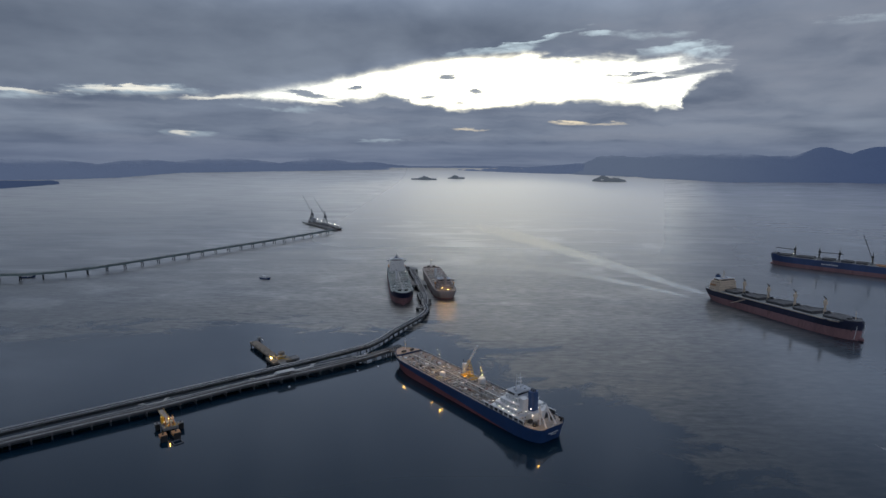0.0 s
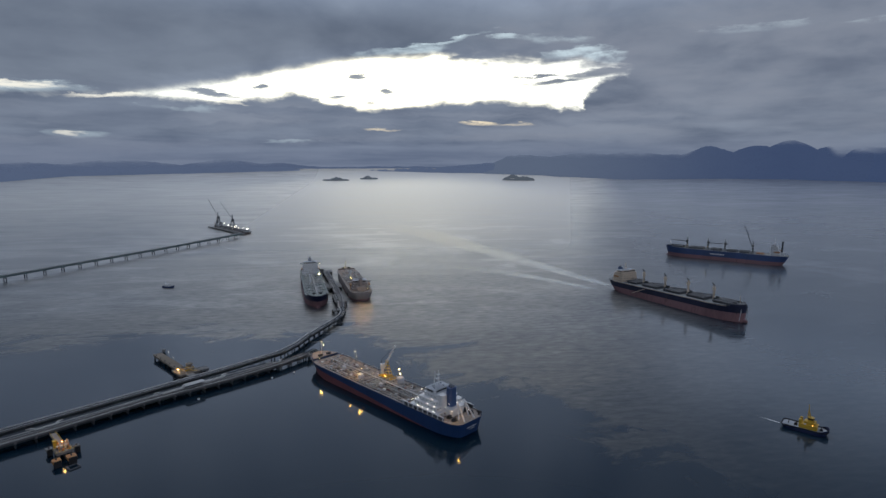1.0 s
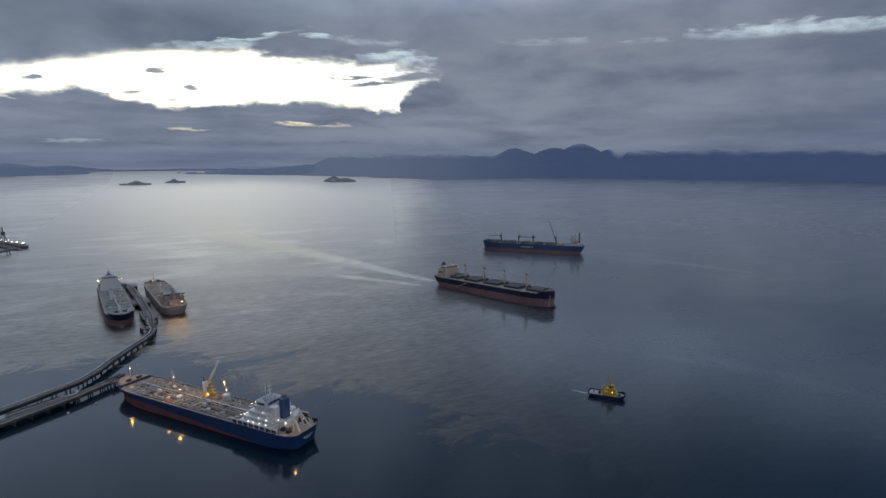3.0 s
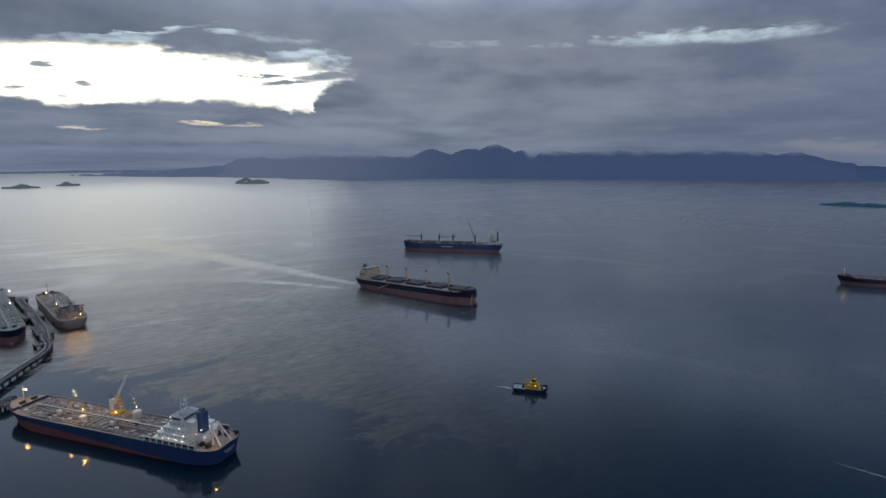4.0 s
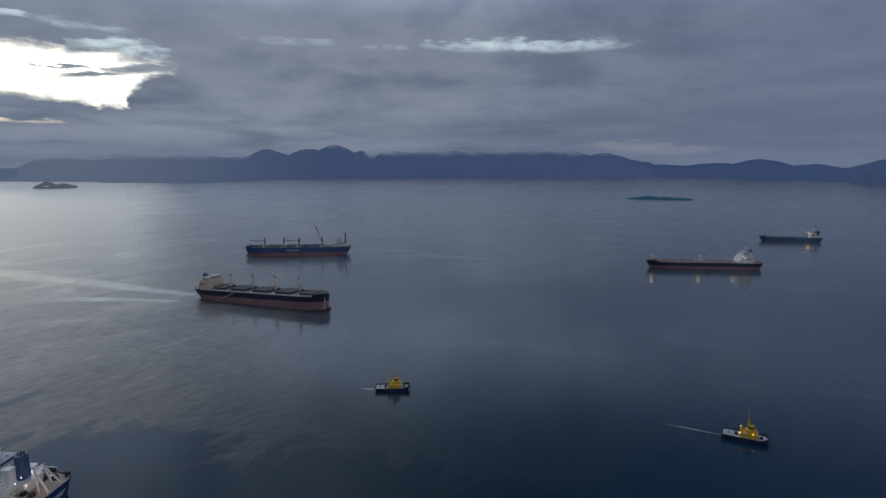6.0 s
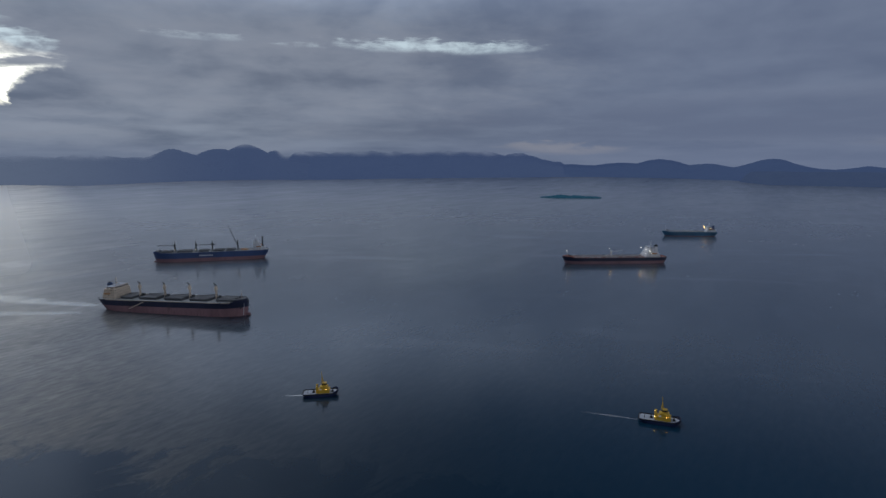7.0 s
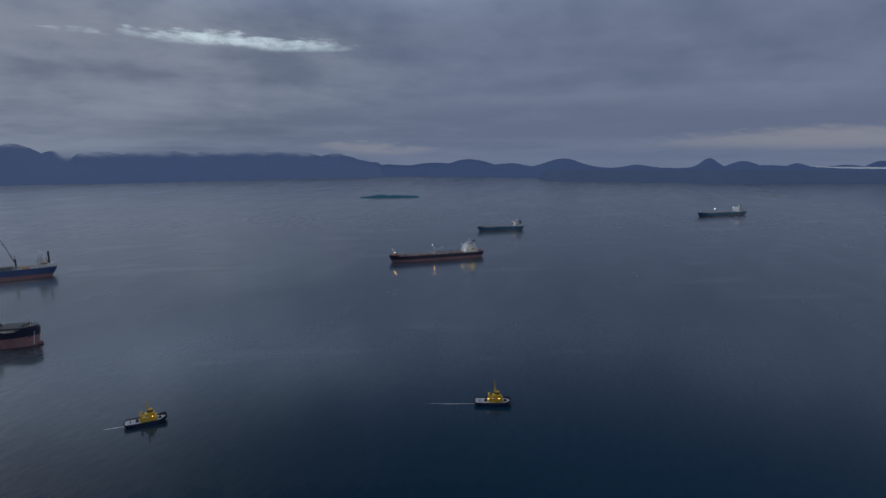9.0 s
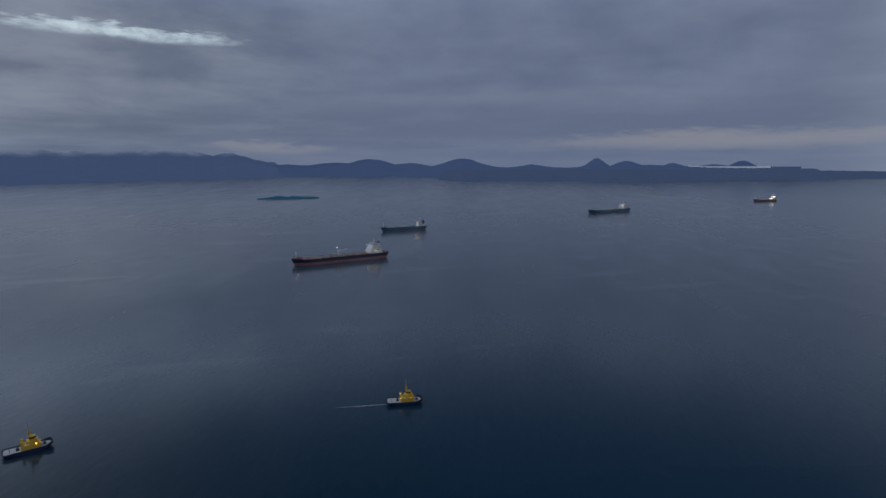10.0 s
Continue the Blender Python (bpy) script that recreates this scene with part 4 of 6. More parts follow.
def deck_clutter(ship, count, x0, x1, half, z, seed, paints):
    """Small boxes, valves, mushroom vents and pipe ends scattered over a working deck."""
    rnd = random.Random(seed)
    for k in range(count):
        tx, ty = rnd.uniform(x0, x1), rnd.uniform(-half, half)
        kind = rnd.random()
        if kind < 0.55:
            g = Geo().box(tx, ty, z, rnd.uniform(0.7, 3.2), rnd.uniform(0.6, 1.8), rnd.uniform(0.4, 1.5), 0.15)
        elif kind < 0.8:
            h = rnd.uniform(0.9, 2.2)
            g = Geo().rod((tx, ty, z), (tx, ty, z + h), 0.28, 0.28, 8).rod((tx, ty, z + h), (tx, ty, z + h + 0.35), 0.62, 0.45, 8)
        else:
            w = rnd.uniform(2.0, 6.0)
            g = Geo().line([(tx, ty - w / 2, z), (tx, ty - w / 2, z + 0.9), (tx, ty + w / 2, z + 0.9), (tx, ty + w / 2, z)], 0.17, 6)
        part("deck_fitting", g, M[rnd.choice(paints)], ship)


def deck_crane(ship, x, y, z, high, reach, up, turn, paint="white", name="deck_crane", jib_paint=None, jib_r=0.26):
    """A pedestal, a slewing cab and a jib with its topping wires."""
    base = part(name, Geo().rod((x, y, z), (x, y, z + high), 1.3, 1.15, 12), M[paint], ship)
    c, s = math.cos(radians(turn)), math.sin(radians(turn))
    part("cab", Geo().box(x + c * 0.4, y + s * 0.4, z + high, 3.4, 3.0, 3.6, 0.4, turn), M[paint], base)
    cu, su = math.cos(radians(up)), math.sin(radians(up))
    foot = Vector((x + c * 1.8, y + s * 1.8, z + high + 1.0))
    tip = foot + Vector((c * cu, s * cu, su)) * reach
    side = Vector((-s, c, 0))
    g = Geo()
    for k in (1, -1):
        g.rod(foot + side * 0.9 * k, tip + side * 0.35 * k, jib_r, jib_r * 0.8, 6)
    for i in range(8):
        a, b = i / 8, (i + 1) / 8
        k = 1 if i % 2 else -1
        g.rod(foot.lerp(tip, a) + side * lerp(0.9, 0.35, a) * k, foot.lerp(tip, b) - side * lerp(0.9, 0.35, b) * k, 0.1, None, 4)
    part("jib", g, M[jib_paint or paint], base)
    head = Vector((x - c * 0.5, y - s * 0.5, z + high + 7.0))
    w = Geo().rod((x, y, z + high + 3.4), head, 0.35, 0.25, 6).rod(head, tip, 0.07, None, 4).rod(tip, tip - Vector((0, 0, min(4.0, tip.z - z - 1))), 0.08, None, 4)
    part("topping_wires", w, M["dark"], base)
    return base


# the loaded tanker close by, lit for the evening
ship, front, roof = tanker("blue-hulled tanker with tan deck and white house, lamps lit", 176, 30, 12.5, 6.4, 15.25, 419.31, 126.6,
                           "navy_hull", "red_boot", "deck_tan", house_x=-58, tiers=[(26, 27.4, 3.2), (21, 25.0, 3.0), (16.0, 21.0, 3.0), (12.0, 15.5, 2.8)], bulwark=1.0, trim=4.4, boats=False, wings=False, funnel_x=-12.0, funnel_size=(5.4, 7.0, 12.0))
part("funnel_casing", Geo().box(-67.0, 5.4, 12.4, 4.6, 4.6, 13.4, 0.5).box(-67.0, 5.4, 25.7, 4.9, 4.9, 0.25, 0.5), M["white"], ship, "white casing beside the dark funnel")
for s in (1, -1):
    part("signal_mast", Geo().rod((-56.5, s * 2.2, 27.4), (-56.5, s * 1.6, 38.0), 0.4, 0.22, 6).rod((-56.5, s * 1.9, 33.0), (-56.5, -s * 0.1, 33.0), 0.16, None, 6), M["white"], ship, "white twin signal mast over the bridge")
ship.location.z = -3.0  # loaded deep
ship.scale = (1.048, 1.018, 1.0)
deck_crane(ship, 11, -9, 12.5, 6.0, 19.0, 64, 233, "white", "hose_crane", None, 0.75)
g = Geo()
for k, t in ((0, 0), (3, 0), (0, 3), (3, 3)):
    g.rod((2 + k * 1.6, -12 + t * 1.4, 12.4), (6.0 + k * 0.4, -10.4 + t * 0.4, 26.0), 0.24, 0.16, 6)
for k in range(5):
    g.box(4.6 + 0.3 * k, -9.9, 14.5 + 2.5 * k, 4.4 - 0.7 * k, 3.8 - 0.6 * k, 0.25)
part("hose_gantry", g, M["yellow"], ship, "yellow lattice hose tower")
part("hose_tray", Geo().box(4.5, -8.5, 12.4, 12, 8, 1.0, 0.3).box(8.5, -6.5, 13.4, 3, 4, 1.2, 0.3), M["yellow"], ship, "yellow hose platform beside the crane")
for tx, ty, tr in ((18, 6.5, 2.2), (-10, -9.0, 2.8), (42, 4, 1.6), (-4, 5, 1.4)):
    part("deck_tank", Geo().rod((tx, ty, 12.4), (tx, ty, 12.4 + tr * 1.5), tr, tr, 14).ball(tx, ty, 12.4 + tr * 1.5, tr, tr * 0.4, 14, 6), M["white"], ship, "white upright deck tank")
rnd = random.Random(4)
deck_clutter(ship, 130, -42, 72, 12.5, 12.4, 4, ("pipe", "deck_tan", "dark", "white", "deck_grey", "deck_red"))
for k in range(10):
    yy = -13.0 + 26.0 * k / 9
    part("deck_pipe", Geo().rod((-44 + rnd.uniform(0, 9), yy, 12.9), (rnd.uniform(40, 66), yy, 12.9), 0.2, None, 6), M[rnd.choice(("pipe", "deck_grey", "pipe_dark"))], ship)
# open side screen with posts along the after deck, then the stern frame and winches
for s in (1, -1):
    g = Geo()
    for k in range(9):
        g.box(-76 + 4.6 * k, s * 14.3, 12.4, 0.7, 0.5, 3.0)
    g.box(-57.6, s * 14.3, 15.2, 38.5, 0.6, 0.5)
    # a dark panel gives the gaps between the posts their shade
    part("screen_shade", Geo().box(-57.6, s * 14.0, 12.6, 38, 0.3, 2.6), M["dark"], ship, "dark panel standing in for the shade behind the side screen")
    part("side_screen", g, M["white"], ship, "white open screen of posts at the deck edge")
g = Geo()
for s in (1, -1):
    g.rod((-86.0, s * 4.6, 12.4), (-78.5, s * 3.0, 23.5), 0.55, 0.45, 8)
    g.rod((-81.0, s * 4.6, 12.4), (-78.5, s * 3.0, 23.5), 0.5, 0.4, 8)
g.rod((-78.5, -3.4, 23.5), (-78.5, 3.4, 23.5), 0.5, None, 8)
part("stern_frame", g, M["white"], ship, "white A-shaped lifting frame over the stern")
for wx, wy in ((-75, 7), (-75, -7), (-80, 8), (-80, -8)):
    part("mooring_winch", Geo().rod((wx, wy - 1.4, 13.8), (wx, wy + 1.4, 13.8), 0.9, None, 10).box(wx, wy, 12.4, 2.6, 3.4, 0.7, 0.2), M["dark"], ship)
part("flag_staff", Geo().rod((-87, 0, 12), (-89.5, 0, 18), 0.12, 0.08, 6), M["white"], ship)
part("rescue_boat", Geo().rod((-86.5, -10.5, 14.5), (-83, -10.5, 14.5), 0.9, 0.7, 8).box(-84.8, -10.5, 12.3, 1.0, 1.0, 1.6), M["rubber"], ship)
part("name_board", Geo().box(-88.1, 0, 8.8, 0.15, 9.0, 0.5).box(-88.1, 0, 7.6, 0.15, 5.0, 0.4), M["white"], ship, "pale band of unreadable lettering on the stern")
for lx, ly, lz, lr, lm in ((81, -2, 22.0, 0.3, "lamp_pale"), (83, -4.5, 20.5, 0.3, "lamp_pale"), (85, -3, 23.0, 0.25, "lamp_warm"), (47, -11, 22.0, 0.38, "lamp_pale"), (45, -11, 18.5, 0.26, "lamp_pale"),
                           (18, 6, 20.0, 0.4, "lamp_warm"), (-10, -9, 19.6, 0.34, "lamp_pale"), (-8, -10, 22.5, 0.3, "lamp_warm"), (-7, -10, 24.5, 0.26, "lamp_warm"), (5, -6.5, 14.6, 0.4, "lamp_warm"), (70, 9, 15.5, 0.25, "lamp_warm")):
    lamp(ship, lx, ly, lz, lr * 0.5, lm, lz - 12.4)
for k in range(8):
    lamp(ship, front - 1.2, 11 - 2.6 * k, 17.2, 0.17)
for k in range(5):
    lamp(ship, front - 6.5, 7 - 3.4 * k, 24.8, 0.17)
for lx, ly, lz in ((-52, 13.0, 16), (-56, 13.0, 16), (-61, 13.0, 16.2), (-66, 13.0, 16), (-60, 12.4, 19.2), (-66, 11.8, 19.0), (-72, 8, 19), (-72, 4, 20), (-74, -1, 20.5), (-75, -4, 20.5), (-76, -7, 20.5), (-76, 6, 17), (-78, 2, 16), (-80, -6, 16), (-62, 10, 22.4)):
    lamp(ship, lx, ly, lz, 0.19)

# two tankers on the finger pier
ship, front, roof = tanker("black-hulled tanker with a grey-green deck moored bow-on to the pier", 182, 29, 13.0, 8.0, -60.5, 772.0, -82.6, "black_hull", "brown_boot", "deck_sea", group="ships at the pier")
deck_clutter(ship, 70, -44, 70, 12.0, 12.9, 31, ("pipe", "deck_sea", "white", "deck_grey", "dark"))
deck_crane(ship, 5, -4, 13, 9, 20, 12, 0)
for lx, ly, lz, lr in ((front - 3, 13, 27, 0.2), (front - 3, -13, 27, 0.2), (-2, 8, 24, 0.3)):
    lamp(ship, lx, ly, lz, lr, "lamp_pale")
ship, front, roof = tanker("pale grey tanker with tan deck moored stern-out, lamps lit", 166, 29, 11.5, 2.0, -8.0, 792.0, 98.5, "grey_hull", "brown_boot", "deck_tan",
                           tiers=[(22, 22, 3.0), (17, 20, 2.8), (15, 18, 2.8)], funnel="grey_hull", house_paint="grey_hull", group="ships at the pier")
deck_clutter(ship, 70, -40, 66, 12.0, 11.4, 32, ("pipe", "deck_tan", "deck_grey", "grey_hull", "deck_red"))
deck_crane(ship, 4, 3, 11.5, 9, 22, 8, 200)
for lx, ly, lz, lr, lm in ((48, 5, 19, 0.4, "lamp_warm"), (74, 0, 23, 0.35, "lamp_pale"), (-81.5, 5.5, 15.5, 0.2, "lamp_warm"), (-81.5, -6.5, 16.0, 0.2, "lamp_warm"), (-82, -1, 13.6, 0.2, "lamp_warm"), (-40, 8, 22, 0.22, "lamp_warm")):
    lamp(ship, lx, ly, lz, lr * 0.8, lm, lz - 11.5)
for lx, ly, lz, w in ((-83.4, 5.5, 15.8, 3600), (-83.4, -6.5, 15.8, 3600)):
    ship_glow(ship, lx, ly, lz, w, 180.0)
# anchored tankers further out
ship, front, roof = tanker("dark-hulled tanker with a red deck and white aft house at anchor", 184, 29, 12.8, 7.3, 990.0, 284.5, 124.7, "black_hull", "brown_boot", "deck_red", group="ships at anchor", funnel="white", tiers=[(25, 26, 3.0), (23, 25, 2.9), (20, 24, 2.9), (17, 23, 2.8), (14, 21, 2.8)])
ship.matrix_basis = pose(990.0, 284.5, -2.2, 0, 0, 124.7)  # part laden
deck_clutter(ship, 60, -38, 72, 12.0, 12.7, 33, ("pipe", "deck_red", "dark", "white", "red_boot"))
deck_crane(ship, 6, 3, 12.8, 8, 18, 8, 180)
for lx, ly, lz in ((84, 0, 24), (8, 0, 28), (front - 2, 9, 27), (front - 2, -9, 27), (front - 1, 10, 18), (-62, 12.6, 20), (-58, 12.4, 24)):
    lamp(ship, lx, ly, lz, 0.28, "lamp_small")
for lx, ly, lz in ((82, 4, 19.0), (10, 13.0, 17.0), (front + 7, 13.5, 17.0), (-66, 13.9, 17.0)):
    lamp(ship, lx, ly, lz, 0.16, "lamp_pale", 4.2)
    ship_glow(ship, lx, ly + 0.5, lz, 480)
ship, front, roof = tanker("teal-hulled coastal tanker with a yellow-lit house at anchor", 126, 21, 10.0, 1.4, 1436.0, 231.0, 117.4, "teal_hull", "brown_boot", "deck_grey", False, group="ships at anchor",
                           tiers=[(15, 16.5, 3.0), (12, 15, 2.8), (11, 14, 2.8)])
for lx, ly, lz in ((front + 1, 5, 20), (front + 1, -5, 20), (front + 1, 0, 22), (-45, 9.6, 18)):
    lamp(ship, lx, ly, lz, 0.45, "lamp_dim")
ship_glow(ship, front + 3, 9.8, 17, 1200)
ship, front, roof = tanker("dark teal tanker with a white house at anchor far out", 194, 31, 11.0, 2.0, 1947.0, -398.0, 125.8, "teal_hull", "brown_boot", "deck_green", False, group="ships at anchor")
for lx, ly, lz in ((front + 1, 6, 22), (front + 1, -6, 22), (30, 0, 23), (front - 8, 9, 30), (-75, 8, 20)):
    lamp(ship, lx, ly, lz, 0.6, "lamp_small")
ship, front, roof = tanker("small pale red coastal tanker with floodlit house far out", 112, 19, 8.0, 6.5, 2445.0, -1136.0, 107.3, "grey_hull", "red_boot", "deck_red", False, group="ships at anchor",
                           tiers=[(14, 15, 3.0), (12, 14, 2.8), (11, 13, 2.8)])
for lx, ly, lz in ((front + 2, 4, 14), (front + 2, -4, 14), (front - 4, 6, 20), (front - 4, -6, 20), (-40, 7, 18)):
    lamp(ship, lx, ly, lz, 0.9, "lamp_small")


def bulker(label, L, B, free, boot, x, y, turn, paint, boot_paint, house_paint, funnel, crane_x, hatches, jibs, group, hatch_paint="hatch", crane_paint="cream", deck="deck_grey", jib_paint="dark", over_bow=1.8, stowed=False, funnel_size=(6.5, 5.0, 9.0), tiers=((17, 29, 3.2), (16.5, 28, 2.9), (16, 27, 2.9), (15.5, 26, 2.9)), block=True):
    ship = thing("bulk_carrier", label, "cargo ship", x, y, turn, group)
    hull(ship, L, B, free, boot, paint, boot_paint, deck, over_bow=over_bow, over_stern=9.0)
    hx = -L * 0.405
    roof = house(ship, hx, free, tiers, house_paint, funnel, B, funnel_x=-8.5, fx_size=funnel_size, flush=block)
    part("roof_edge", Geo().box(hx + 0.6 + tiers[-1][0] * 0.385, 0, roof - 0.4, 0.7, tiers[-1][1] * 0.96, 0.5, 0.2), M["orange"], ship, "rust-red roof edge over the bridge")
    fc = [(p, q) for p, q in hull_loop(L * 0.985, B * 0.965, free, free, 0, 0, 34) if p > L * 0.425]
    fc_ = part("forecastle", Geo().prism(fc, free - 0.1, free + 2.8), M[paint], ship)
    part("forecastle_deck", Geo().prism([(p - 0.3, q * 0.95) for p, q in fc], free + 2.78, free + 2.9), M["hatch"], fc_)
    for k in range(6):
        part("mooring_gear", Geo().rod((L * (0.435 + 0.008 * k), (-1) ** k * (3 + k), free + 2.85), (L * (0.435 + 0.008 * k), (-1) ** k * (3 + k), free + 4.0), 0.5, 0.4, 8), M["dark"], fc_)
    part("foremast", Geo().rod((L * 0.46, 0, free + 2), (L * 0.46, 0, free + 12), 0.35, 0.2).rod((L * 0.46, -1.4, free + 9), (L * 0.46, 1.4, free + 9), 0.12), M[house_paint], ship)
    for s in (1, -1):
        part("windlass", Geo().rod((L * 0.44, s * 2.4, free + 3.6), (L * 0.44, s * 6, free + 3.6), 0.9).box(L * 0.44, s * 4.2, free + 2.4, 2.2, 3, 1.0), M["dark"], ship)
    for x0, x1 in hatches:
        c = (x0 + x1) / 2
        coam = part("hatch_coaming", Geo().box(c, 0, free - 0.1, x1 - x0, B * 0.60, 2.0, 0.5), M[hatch_paint], ship)
        n = 4
        for k in range(n):
            cover = Geo().box(lerp(x0, x1, (k + 0.5) / n), 0, free + 1.92, (x1 - x0) / n - 0.3, B * 0.66, 1.0, 0.3)
            for q in range(5):
                cover.box(lerp(x0, x1, (k + 0.5) / n), (q - 2) * B * 0.13, free + 2.9, (x1 - x0) / n - 0.8, 0.35, 0.22)
            part("hatch_cover", cover, M[hatch_paint], coam)
    for cx, (reach, up, turn_) in zip(crane_x, jibs):
        if stowed:
            base = part("deck_crane", Geo().rod((cx, 0, free), (cx, 0, free + 18.0), 1.4, 0.9, 10).box(cx, 0, free + 11.5, 3.4, 3.2, 3.8, 0.5), M[crane_paint], ship, "cream crane pedestal with its cab")
            part("crane_head", Geo().rod((cx + 0.8, 0, free + 17.4), (cx - 2.8, 0, free + 20.0), 1.0, 0.5, 8), M["dark"], base)
            part("jib", Geo().rod((cx + 2, -0.8, free + 7), (cx + 2 - reach, -0.4, free + 4.4), 0.3, 0.2, 6).rod((cx + 2, 0.8, free + 7), (cx + 2 - reach, 0.4, free + 4.4), 0.3, 0.2, 6), M[jib_paint], base, "dark jib stowed flat over the hatch")
            part("winch_house", Geo().box(cx + 3.4, 0, free - 0.1, 3.4, 7, 4.0, 0.5).box(cx + 3.6, 1, free + 3.9, 2.0, 3, 1.4, 0.3), M["dark"], base)
        else:
            deck_crane(ship, cx, 0, free, 10.5, reach, up, turn_, crane_paint, "deck_crane", jib_paint, 0.55)
            for hz, hs in ((4.5, 3.4), (9.8, 4.2), (14.6, 3.0), (18.0, 1.6)):
                part("mast_platform", Geo().box(cx, 0, free + hz, hs, hs * 1.3, 0.4, 0.3), M["pipe"], ship)
            part("mast_top", Geo().rod((cx, 0, free + 13.0), (cx, 0, free + 21.0), 0.7, 0.35, 8).rod((cx, -2.6, free + 18.2), (cx, 2.6, free + 18.2), 0.22, None, 6), M["deck_grey"], ship)
            part("mast_house", Geo().box(cx, 0, free - 0.1, 5, B * 0.4, 2.6, 0.4), M["deck_grey"], ship)
    rails(ship, L, B, free, -L * 0.47, L * 0.42)
    return ship, roof


ship, roof = bulker("dark-hulled bulk carrier under way with four cream cranes and house", 195, 32, 16.0, 9.0, 386.5, 646.0, -69.5, "black_hull", "brown_boot", "cream", "funnel_blue",
                    (-46, -12, 22, 57), ((-66, -50), (-41, -17), (-7, 17), (27, 51), (62, 84)),
                    ((23, -7, 180),) * 4, "cargo ships in the bay", stowed=True)
ship.matrix_basis = pose(386.5, 646.0, -0.5, 0, -1.0, -69.5)  # trimmed by the stern
for s in (1, -1):
    stripe = Geo()
    loop = [(p, q) for p, q in hull_loop(195, 32.12, 16, 15.6, 1.8, 7, 40) if q * s > 0 and -84 < p < 84]
    loop.sort()
    for (p0, q0), (p1, q1) in zip(loop, loop[1:]):
        stripe.add([(p0, q0, 15.6), (p1, q1, 15.6), (p1, q1, 16.4), (p0, q0, 16.4), (p0, q0 - s * 0.1, 15.6), (p1, q1 - s * 0.1, 15.6), (p1, q1 - s * 0.1, 16.4), (p0, q0 - s * 0.1, 16.4)],
                   [(0, 1, 2, 3), (7, 6, 5, 4), (0, 4, 5, 1), (3, 2, 6, 7)])
    part("sheer_strake", stripe, M["cream"], ship, "pale strake along the deck edge")
for s in (1, -1):
    part("gangway", Geo().rod((-30, s * 16.2, 14.5), (-50, s * 16.6, 6.0), 0.45, 0.45, 6), M["cream"], ship, "pale accommodation ladder slung on the side")

for s in (1, -1):
    part("anchor", Geo().rod((92.5, s * 9.0, 12.2), (92.8, s * 9.4, 9.5), 0.35, 0.25).box(92.8, s * 9.6, 8.6, 2.0, 0.5, 1.0, 0.2), M["dark"], ship)
    part("bow_marks", Geo().rod((95.6, s * 5.6, 14.0), (94.2, s * 6.4, 0.6), 0.3, 0.3, 6), M["white"], ship, "pale vertical marks on the bow")

ship, roof = bulker("blue bulk carrier at anchor with grey cranes and a yellow-topped deck", 198, 31, 16.0, 6.2, 641.5, 918.0, 135.8, "blue_hull", "brown_boot", "white", "dark",
                    (62, 27, -1, -45), ((67, 84), (33, 57), (5, 21), (-21, -5), (-40, -25)),
                    ((28, 2, 0), (27, 1, 180), (4, 10, 180), (38, 69, 8)), "cargo ships in the bay", "hatch", "dark", "deck_grey", "dark", 5.0, False, (2.8, 2.4, 20.0), ((15, 20, 3.2), (13, 18, 2.8), (12, 17, 2.8), (11, 16, 2.8), (10, 15, 2.8)))
part("deck_cargo", Geo().box(-58, 3, 15.9, 9, 11, 2.0, 0.5).box(-52, -3, 15.9, 4, 7, 1.4, 0.4), M["orange"], ship, "dull yellow machinery stowed before the house")
g = Geo()
for s in (1, -1):
    for k in range(9):
        g.box(-2 + 2.6 * k, s * 15.56, 9.6, 2.0, 0.14, 2.2)
part("side_lettering", g, M["white"], ship, "white block of lettering on the hull side")
for lx, ly, lz in ((64, 4, 20), (28, 4, 20), (-44, 5, 21), (-92, 9, 14)):
    lamp(ship, lx, ly, lz, 0.16, "lamp_pale")


